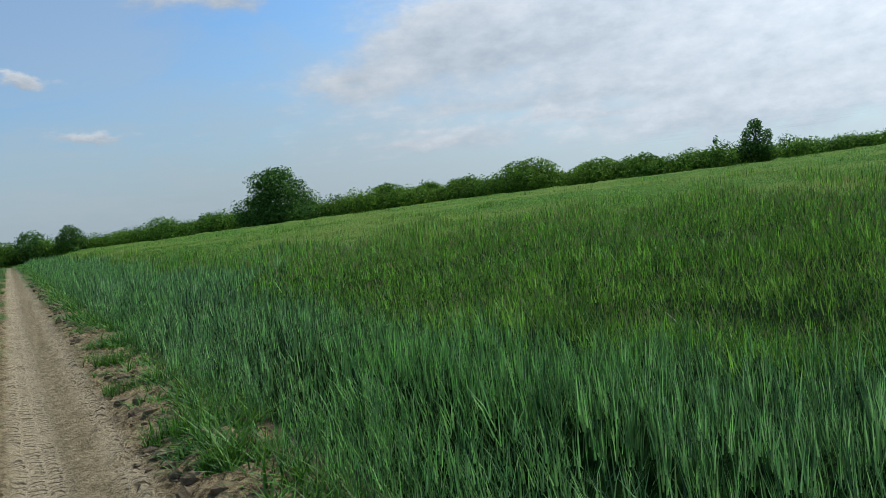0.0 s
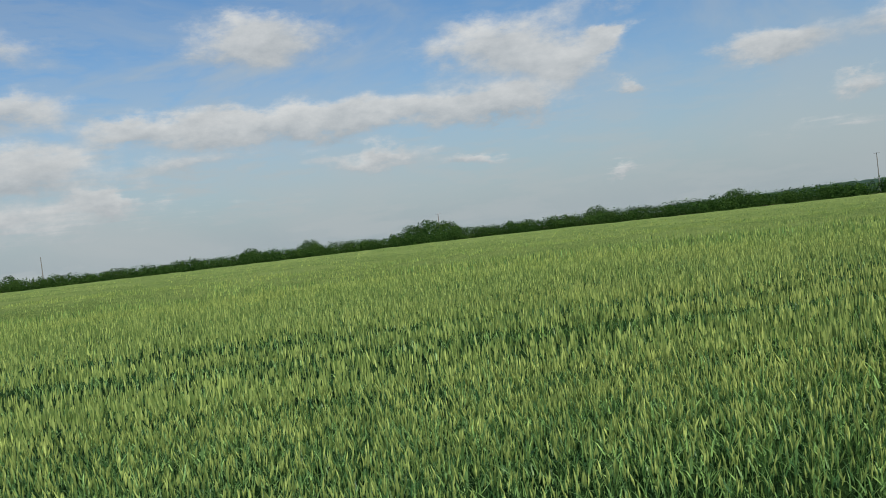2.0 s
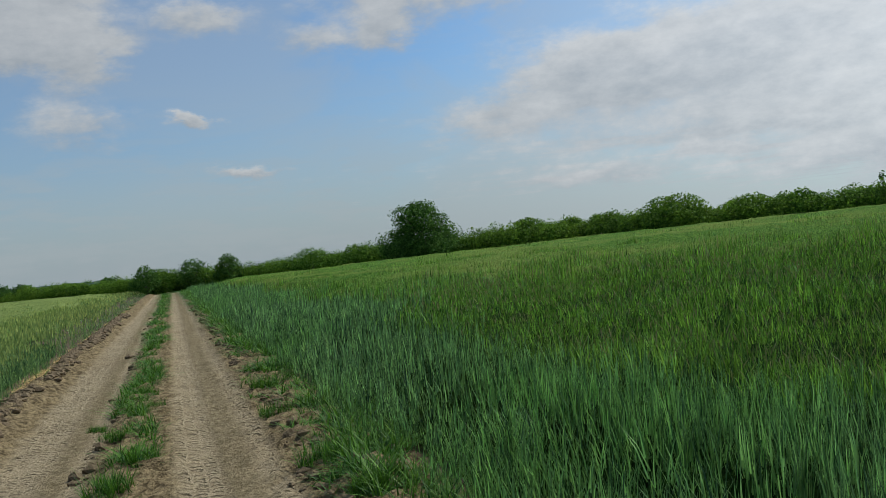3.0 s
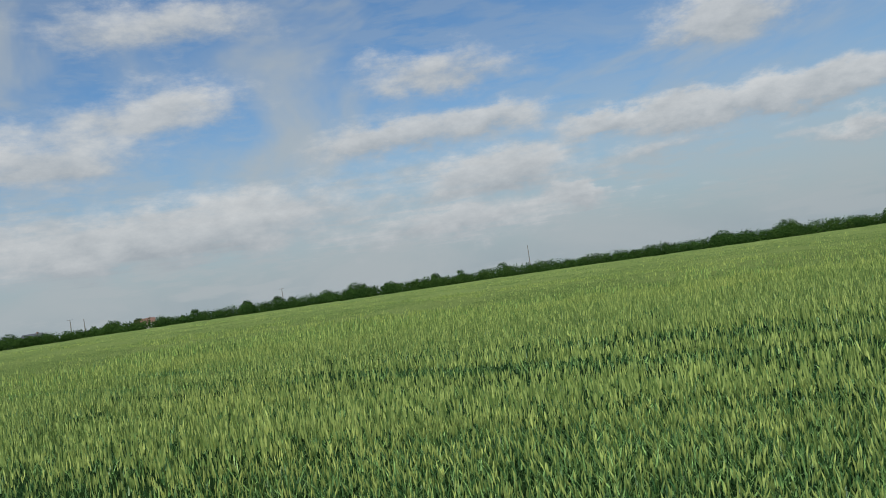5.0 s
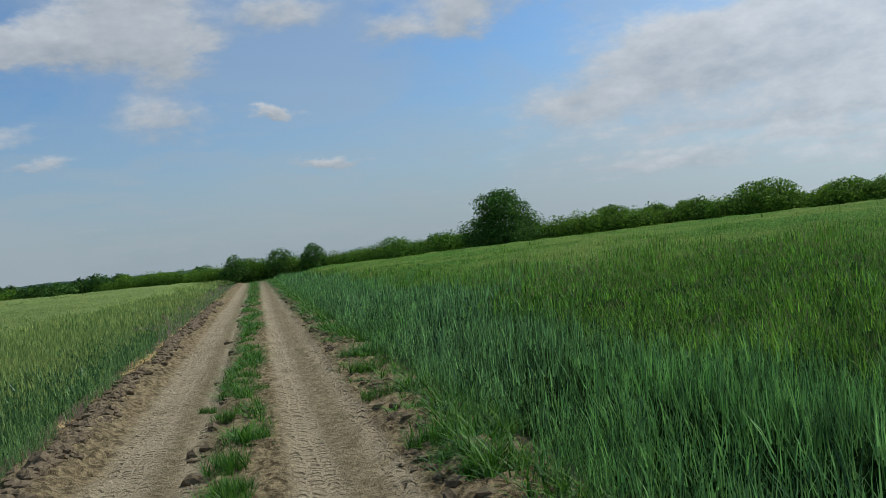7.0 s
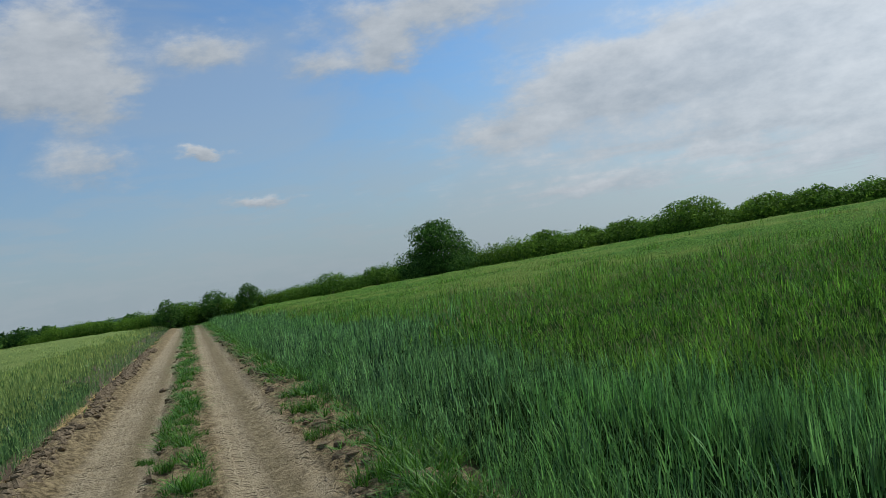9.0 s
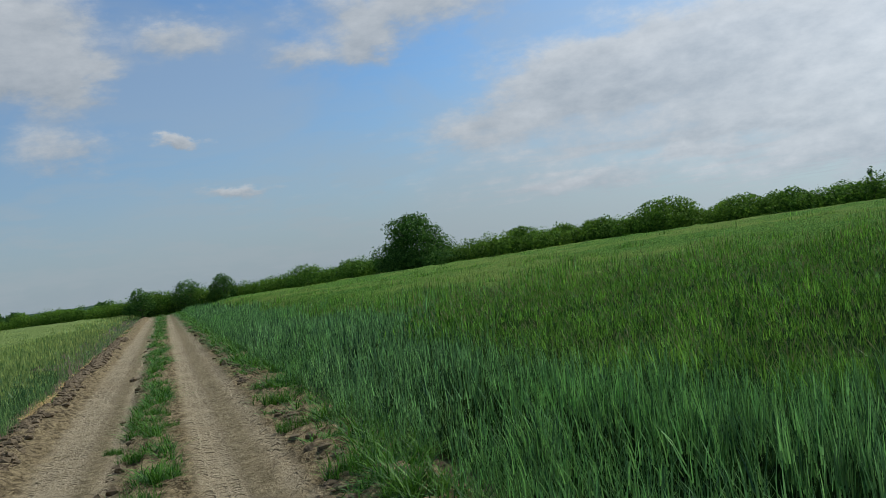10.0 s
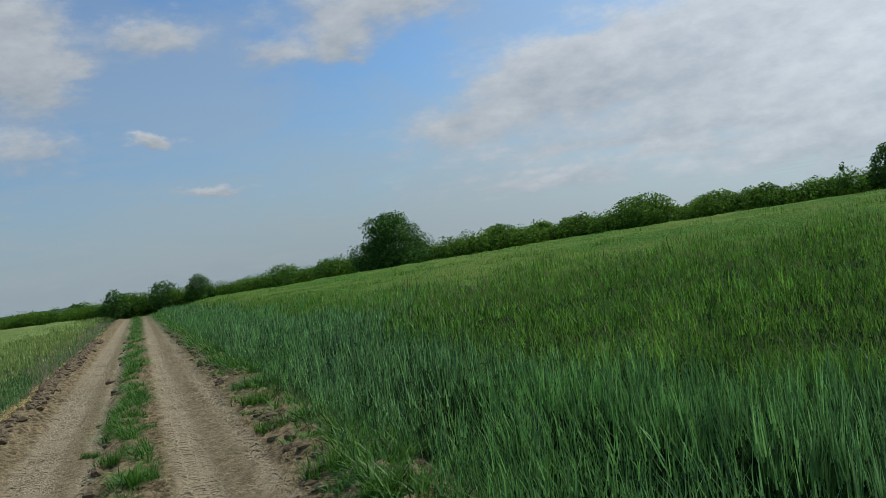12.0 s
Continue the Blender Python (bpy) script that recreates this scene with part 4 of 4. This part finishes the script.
def tree_meshes(seed, height, width, leaves, size, mat, low=.12, tall=.5, lobes_n=9):
    """Crown, trunk with limbs. low: where the crown starts; tall: how far the crown narrows to the top."""
    rng = np.random.default_rng(seed)
    lobes = []
    for k in range(lobes_n):
        f = (k + .5) / lobes_n
        z = height * (low + (1 - low) * (.18 + .70 * f))
        reach = width * .5 * (1 - tall * f ** 1.6)
        a = k * 2.4 + rng.uniform(-.5, .5)
        r = reach * rng.uniform(.35, .68)
        q = width * rng.uniform(.14, .24) * (1 - .35 * f)
        lobes.append((r * math.cos(a), r * math.sin(a), z, q, q, q * rng.uniform(.75, 1.1) * min(1.0, height / width * .9)))
    lobes.append((0, 0, height * (low + (1 - low) * .38), width * .32, width * .32, height * .30))
    lobes.append((0, 0, height * .86, width * .15, width * .15, height * .12))
    if low < .03:
        lobes.append((0, 0, height * .22, width * .44, width * .44, height * .25))
    V, F = leaf_cloud(rng, lobes, leaves, size, .35)
    return mesh_of("crown", V, F, [mat]), mesh_of("trunk", *limbs(rng, height * .9, width * .42, 9, .022 * height + .04), [M_BARK])


def make_tree(meshes, az, r, label, group="", turn=0.0, size=1.0, sink=.1, name="tree", category="tree"):
    x, y, z = at(az, r)
    ob = thing(name, x, y, z - sink, label, category, group, turn, size)
    part("crown", meshes[0], ob)
    part("trunk", meshes[1], ob)
    return ob


def tall(az, r, top):
    """Height of a tree at that place whose top stands so many degrees above eye level."""
    return EYE + r * math.tan(radians(top)) - at(az, r)[2] + .1


def build_trees():
    r = 80
    make_tree(tree_meshes(60, tall(17.6, r, 3.5), 9.4, 21000, .12, M_TREE, .0, .55, 26), 17.3, r, "broad round willow tree standing in the hedge", turn=20)
    r = 74
    make_tree(tree_meshes(61, tall(49.3, r, 2.75), 4.0, 3600, .12, M_TREE, .05, .55), 49.3, r, "small dark round tree at the hedge", name="small_tree")
    make_tree(tree_meshes(62, tall(46.9, r, 1.95), 1.6, 500, .12, M_TREE, .1, .3, 5), 46.9, r, "thin sapling leaning out of the hedge", name="sapling")
    pair = [(73.9, 3.35, 5.6), (77.0, 3.5, 6.0), (78.9, 3.65, 5.6)]
    for k, (az, top, w) in enumerate(pair):
        make_tree(tree_meshes(63 + k, tall(az, 92, top), w * 1.15, 9000, .13, M_TREE, .0, .35, 17), az, 92, "dense dark green tree in a close pair", "tree pair by the hedge", turn=40 * k)
    make_tree(dome_meshes(66, tall(60.5, 82, 2.6), 9.5, 5500, .18, M_TREE), 61.8, 82, "wide low thicket tree above the hedge")
    for k, (az, top, w, d) in enumerate([(34.5, 1.95, 7.5, 74), (24.6, 1.55, 4.5, 80), (39, 1.4, 7, 74), (42, 1.4, 6, 74), (30, 1.25, 5, 77), (27.6, 1.1, 4, 79)]):
        make_tree(dome_meshes(67 + k, tall(az, d, top), w, 6500, .125, M_BUSH), az, d, "rounded dense shrub rising from the hedge", "hedge shrubs", name="shrub", category="shrub")
    for k, (az, top, w) in enumerate([(-1.4, .80, 3.0), (1.6, 1.08, 3.6), (3.9, 1.1, 3.0), (-.2, .5, 3.4), (9.5, .95, 4.4), (12.6, .85, 3.6)]):
        make_tree(dome_meshes(75 + k, tall(az, 97 - abs(az), top), w * 1.25, 3000, .12, M_TREE if k < 3 else M_BUSH), az, 97 - abs(az), "young leafy tree at the end of the track", "trees at the track end")
    for k, (az, top, w) in enumerate([(-10, .5, 4.0), (-8.6, .4, 3.2), (-12.2, .15, 4.5), (-6, .1, 5), (-3.6, .25, 4)]):
        make_tree(dome_meshes(82 + k, tall(az, 118, top), w * 1.2, 1900, .18, M_TREE), az, 118, "leafy green tree at the wheat field edge", "trees by the far wheat edge")
    # farther trees: heading, top, width
    kinds = [tree_meshes(90, 6.0, 6.8, 1900, .25, M_FARLEAF, .0, .35, 12), dome_meshes(91, 6.0, 8.6, 2200, .26, M_FARLEAF), dome_meshes(92, 6.0, 5.4, 1300, .25, M_FARLEAF)]
    firsts = [None] * 3

    def far_tree(az, top, d, k):
        s = tall(az, d, top) / 6.0
        x, y, z = at(az, d)
        if firsts[k] is None:
            firsts[k] = make_tree(kinds[k], az, d, "distant dark green deciduous tree behind the hedge", "distant trees", size=s)
        else:
            copy_thing(firsts[k], pose(x, y, z - .1, 0, 0, az * 7) @ Matrix.Scale(s / firsts[k].scale[0], 4))
    for az, top, d, k in [(101.6, 1.7, 140, 0), (104.4, 1.75, 140, 2), (109.4, 1.4, 150, 0), (111.2, 1.2, 150, 2), (89.5, 1.25, 118, 1), (97, 1.1, 128, 1), (121.2, 1.0, 188, 0), (135.6, .8, 212, 1),
                          (128, .7, 200, 1), (162.6, .95, 222, 1), (160.3, .9, 222, 0), (157, 1.3, 222, 0), (151, .8, 222, 1), (167, .6, 222, 1)]:
        far_tree(az, top, d, k)
    for az, top, d, k in [(-175.6, .85, 215, 0), (172, .4, 215, 2), (177, .35, 215, 2), (169.5, .75, 220, 2), (-171, .6, 225, 1), (-168.5, .75, 225, 1), (-163.5, .75, 225, 1), (-158, .45, 228, 1), (-154, .2, 228, 1),
                          (-148, .1, 228, 1), (-132, .2, 228, 1), (-103, .12, 206, 1), (-94.6, .55, 200, 1), (-93.4, .35, 200, 1), (-95.8, .3, 200, 1), (-83, .15, 198, 1), (-74, .2, 196, 1), (-64, .25, 196, 1), (-62, .1, 196, 1), (-107, .0, 206, 1)]:
        far_tree(az, top, d, k)
    for az, top in [(-15.8, .5), (-16.6, .45), (-15.0, .4)]:
        far_tree(az, top, 320, 2)
    rng = np.random.default_rng(3)
    for az in np.arange(112, 178, 2.1):
        far_tree(float(az + rng.uniform(-1.2, 1.2)), float(rng.uniform(.1, .7) - max(0, (az - 160) / 40)), 226 if az > 135 else 205, int(rng.integers(0, 3)))
    for az in np.arange(-179, -120, 2.4):
        far_tree(float(az + rng.uniform(-1.3, 1.3)), float(rng.uniform(-.32, .22) + max(0, (-az - 160) / 60)), 232, int(rng.integers(0, 3)))


build_trees()


# ---------------------------------------------------------------- far land, village, poles
def build_ridge():
    """A low wooded ridge far beyond the wheat."""
    az = np.arange(-78, 6, .12)
    crest = np.interp(az, [-78, -64, -52, -40, -29, -20, -12, -4, 6], [-.5, -.15, -.02, .18, .30, .34, .25, .1, -.3])
    crest = crest - .12 + .03 * np.sin(az * .9) + .012 * np.sin(az * 4.1 + 1) + .008 * np.sin(az * 9.7)
    top = EYE + 1500 * np.tan(np.radians(crest))
    V, rows = [], ((1050, 0, -22), (1250, .25, -10), (1400, .8, -3), (1500, 1, 0), (1560, .9, 0), (2100, .2, -12))
    for d, f, drop in rows:
        V.append(np.stack([d * np.sin(np.radians(az)), d * np.cos(np.radians(az)), top * f + drop + (.8 * np.sin(az * 7.3 + d) if 0 < f < 1 else 0)], -1))
    n = len(az)
    V = np.concatenate(V)
    i = (np.arange(len(rows) - 1)[:, None] * n + np.arange(n - 1)[None]).ravel()
    tagged(new("wooded_ridge", mesh_of("wooded_ridge", V, np.stack([i, i + 1, i + n + 1, i + n], -1), [M_WOODS], smooth=True)), "low blue-green wooded ridge on the horizon", "hill", kind="structure")


build_ridge()


def box(w, d, z0, z1, cx=0.0, cy=0.0):
    v = [(cx + sx * w / 2, cy + sy * d / 2, z) for z in (z0, z1) for sx, sy in ((-1, -1), (1, -1), (1, 1), (-1, 1))]
    return v, [(3, 2, 1, 0), (4, 5, 6, 7), (0, 1, 5, 4), (1, 2, 6, 5), (2, 3, 7, 6), (3, 0, 4, 7)]


def gather(pieces):
    V, F = [], []
    for v, f in pieces:
        F += [tuple(i + len(V) for i in q) for q in f]
        V += list(v)
    return V, F


def gable(w, d, z0, z1, over=.3):
    w, d = w + 2 * over, d + 2 * over
    v = [(-w / 2, -d / 2, z0), (w / 2, -d / 2, z0), (w / 2, d / 2, z0), (-w / 2, d / 2, z0), (-w / 2, 0, z1), (w / 2, 0, z1)]
    return v, [(0, 1, 5, 4), (2, 3, 4, 5), (0, 4, 3, 3), (1, 2, 5, 5), (3, 2, 1, 0)]


def poly_mesh(name, V, F, mat):
    me = bpy.data.meshes.new(name)
    me.from_pydata([tuple(map(float, v)) for v in V], [], [tuple(dict.fromkeys(f)) for f in F])
    me.materials.append(mat)
    return me


def build_church(az, d, top, label):
    x, y, z = at(az, d)
    h = EYE + d * math.tan(radians(top)) - z
    ob = thing("church", x, y, z, label, "church", turn=30)
    part("tower", poly_mesh("tower", *box(6, 6, 0, h * .55), M_WALL), ob)
    s = 3.3
    v = [(-s, -s, h * .55), (s, -s, h * .55), (s, s, h * .55), (-s, s, h * .55), (0, 0, h)]
    part("spire", poly_mesh("spire", v, [(0, 1, 4), (1, 2, 4), (2, 3, 4), (3, 0, 4), (3, 2, 1, 0)], M_SLATE), ob, "pointed dark slate spire")
    part("nave", poly_mesh("nave", *box(16, 9, 0, h * .25, 10.5), M_WALL), ob)


def build_house(az, d, top, turn, roof):
    x, y, z = at(az, d)
    h = EYE + d * math.tan(radians(top)) - z
    ob = thing("house", x, y, z, "distant pale house with a pitched tiled roof", "house", "village houses", turn)
    part("wall", poly_mesh("wall", *box(13, 8, 0, h * .55), M_WALL), ob)
    part("roof", poly_mesh("roof", *gable(13, 8, h * .53, h), roof), ob)
    part("chimney", poly_mesh("chimney", *box(.9, .9, h * .7, h * 1.08, 3.5), M_ROOF), ob)


build_church(-166.1, 1400, .72, "pale village church with a pointed dark spire")
build_church(-171.6, 1700, .62, "small far church tower among the trees")
for k, (az, top) in enumerate([(-163, .22), (-159.3, .12), (-156.6, -.05), (-152.6, .0), (-146, -.1)]):
    build_house(az, 520 + 17 * k, top - .05, 40 * k, M_ROOF if k % 3 else M_SLATE)


def build_pole(az, d, top, arm):
    x, y, z = at(az, d)
    h = EYE + d * math.tan(radians(top)) - z
    w = max(.24, .0011 * d)
    ob = thing("utility_pole", x, y, z, "tall grey concrete power pole with crossarm", "utility pole", "power line", -az)
    part("shaft", mesh_of("shaft", *tube([(0, 0, -.5), (0, 0, h * .5), (0, 0, h)], [w * .6, w * .5, w * .36], 8), [M_POLE]), ob)
    if arm:
        arm_ob = part("crossarm", poly_mesh("crossarm", *box(w * 5.5, w * .5, h * .985, h * .985 + w * .55), M_METAL), ob)
        for s in (-2.3, 0, 2.3):
            part("insulator", mesh_of("insulator", *tube([(s * w, 0, h * .985 + w * .5), (s * w, 0, h * .985 + w * 1.3)], [w * .22, w * .14], 6), [M_METAL]), arm_ob)


for az, d, top, arm in [(-150.4, 420, .45, True), (-149.6, 430, .40, False), (-137.0, 420, .45, True), (-119.8, 400, .90, False), (-93.9, 360, .78, True), (-65.6, 330, 1.28, True), (-45.8, 420, .62, True), (-22.6, 500, .42, False)]:
    build_pole(az, d, top, arm)


# ---------------------------------------------------------------- verge, straw, clods, tufts
def build_verges():
    rng = np.random.default_rng(21)
    tpl = grass_templates(rng, "turf")
    batches = []

    def sow(n, x0, x1, y0, y1, h, w, clump=.0, power=1.6, back=.5):
        y = np.sign(rng.random(n) - back) * (y0 + (y1 - y0) * rng.random(n) ** power)
        x = rng.uniform(x0, x1, n) + .10 * np.sin(y * .9)
        keep = np.array([noise.noise((a * 1.6, b * .9, 5)) for a, b in zip(x, y)]) > clump
        x, y = x[keep], y[keep]
        far = 1 + np.abs(y) / 22
        batches.append(scatter(tpl, x, y, on_track(x, y) - .02, h * rng.uniform(.5, 1.3, len(x)), w * far * rng.uniform(.7, 1.2, len(x)), rng, .12))
    sow(4200, 1.40, 1.95, .3, 90, .27, .42, -.12)
    sow(2600, 1.08, 1.5, .3, 90, .15, .3, .14)
    sow(3000, -.55, -.16, .3, 90, .11, .3, .1)
    sow(1500, -.45, -.2, .3, 90, .2, .32, .2)
    sow(2200, -.54, -.18, 8.0, 90, .19, .28, -.16, 1.4)
    sow(3800, .97, 1.9, .3, 80, .25, .38, -.3, 1.6, 1.0)
    sow(1100, -.70, -.18, .3, 80, .15, .3, .10, 1.8, 1.0)
    sow(900, -2.45, -2.15, .3, 60, .16, .3, .25)
    stuff("verge_grass", batches, [M_TURF], "short bright green grass along and between the ruts", "grass")
    tpl2 = grass_templates(rng, "litter")
    dry = []
    n = 3400
    y = np.sign(rng.random(n) - .45) * (.3 + 62 * rng.random(n) ** 1.7)
    x = -2.27 + rng.normal(0, .07, n)
    keep = np.array([noise.noise((a * .8, b * .6, 9)) for a, b in zip(x, y)]) > .02
    x, y = x[keep], y[keep]
    dry.append(scatter(tpl2, x, y, on_track(x, y) + .015, rng.uniform(.05, .16, len(x)), np.full(len(x), .34), rng, .3))
    stuff("dry_straw", dry, [M_STRAW], "yellow dead straw at the foot of the wheat", "straw")


build_verges()


def clod_mesh(seed, mat, squash=.7):
    bm = bmesh.new()
    bmesh.ops.create_icosphere(bm, subdivisions=2, radius=1)
    for v in bm.verts:
        k = 1 + .7 * noise.noise(v.co * 1.3 + Vector((seed * 3.1, 0, 0))) + .4 * noise.noise(v.co * 3.7 + Vector((0, seed, 0)))
        v.co = Vector((v.co.x * k * 1.15, v.co.y * k, v.co.z * k * squash))
    me = bpy.data.meshes.new("clod")
    bm.to_mesh(me)
    bm.free()
    me.materials.append(mat)
    return me


def build_clods():
    rng = np.random.default_rng(31)
    dark, pale = [clod_mesh(k, M_CLOD) for k in range(5)], [clod_mesh(10 + k, M_PALECLOD, .32) for k in range(4)]

    def lump(me, x, y, s, label, group):
        ob = new("soil_clod", me)
        ob.matrix_basis = pose(x + float(bow(y)), y, float(on_track(x, y)) + s * .12, rng.uniform(-25, 25), rng.uniform(-25, 25), rng.uniform(0, 360)) @ Matrix.Scale(s, 4)
        tagged(ob, label, "clod", group)
    for x, y, s in [(-2.12, 8.15, .11), (-2.02, 7.75, .075), (-2.16, 7.2, .06), (-1.95, 8.6, .06), (-2.15, 9.2, .07)]:
        lump(dark[int(rng.integers(0, 5))], x, y, s, "large dark lump of ploughed earth", "dark clods")
    for k in range(70):
        y = 3.5 + 34 * rng.random() ** 1.7
        lump(dark[k % 5], -2.06 + rng.normal(0, .10), y, rng.uniform(.02, .06) * (1 + y / 60), "dark crumbly earth clod on the track edge", "dark clods")
    for k in range(60):
        y = -(3.5 + 24 * rng.random() ** 1.3)
        lump(pale[k % 4], -2.22 + rng.normal(0, .14), y, rng.uniform(.03, .075) * (1 - .3 * (y > -6)), "pale dried earth clod at the wheat edge", "pale clods")
    crumbs, base = [[], []], 0
    bm = bmesh.new()
    bmesh.ops.create_icosphere(bm, subdivisions=1, radius=1)
    ico = np.array([v.co[:] for v in bm.verts])
    tri = np.array([[v.index for v in f.verts] for f in bm.faces])
    bm.free()
    for k in range(6400):
        y = float(np.sign(rng.random() - .4) * (.3 + 42 * rng.random() ** 1.7))
        x = float(rng.choice([-2.12, -1.98, 1.2, -.7], p=[.66, .18, .13, .03]) + rng.normal(0, .07) + .07 * math.sin(y * .8))
        if noise.noise((x * 1.2, y * .5, 2)) < rng.uniform(-.5, .12):
            continue
        s = (.009 + .055 * rng.random() ** 2.0) * (1 + abs(y) / 40)
        v = ico * (1 + rng.normal(0, .2, ico.shape)) * s * np.array([1.2, 1, .75])
        crumbs[0].append(v + np.array([x + float(bow(y)), y, float(on_track(x, y)) + .2 * s]))
        crumbs[1].append(tri + base)
        base += len(ico)
    tagged(new("loose_earth", mesh_of("loose_earth", np.concatenate(crumbs[0]), np.concatenate(crumbs[1]), [M_CLOD])), "loose crumbs of dark ploughed earth along the track", "soil", kind="stuff")
    for k in range(60):
        y = float(np.sign(rng.random() - .5) * (3 + 16 * rng.random()))
        lump(dark[k % 5], rng.choice([1.15, -1.95]) + rng.normal(0, .12), y, rng.uniform(.012, .032), "small crumb of earth on the track", "earth crumbs")


build_clods()


def build_tufts():
    rng = np.random.default_rng(41)
    for x, y, h, w in [(-.42, 7.15, .24, .42), (-.36, 6.3, .2, .36), (1.26, 6.75, .27, .5), (1.42, 5.7, .2, .4), (-.5, 9.6, .16, .4), (-.78, 10.6, .12, .25), (-.34, 12.6, .22, .5), (-.15, 11.4, .14, .35), (1.2, 9.4, .2, .5), (1.35, 11.5, .24, .55),
                       (-.5, -6.2, .24, .4), (-.42, -5.5, .24, .42), (-.35, -8.2, .15, .35), (.1, -9.0, .1, .3), (.12, -10.6, .1, .3), (.3, -8.1, .08, .25), (-.1, -7.4, .1, .25), (1.15, -6.5, .3, .6), (1.2, -8.6, .3, .6)]:
        n = 46
        a, r = rng.random(n) * 2 * math.pi, rng.random(n) ** .7 * w * .45
        X, Y = r * np.cos(a), r * np.sin(a)
        V, F, I = scatter(grass_templates(rng, "turf")[:4], X, Y, np.zeros(n) - .01, h * rng.uniform(.5, 1.2, n), np.full(n, h), rng, .2)
        ob = new("grass_tuft", mesh_of("grass_tuft", V, F, [M_TURF]))
        ob.location = (x + float(bow(y)), y, float(on_track(x, y)) - .01)
        tagged(ob, "bright green tuft of grass growing on the track", "grass tuft", "grass tufts")


build_tufts()
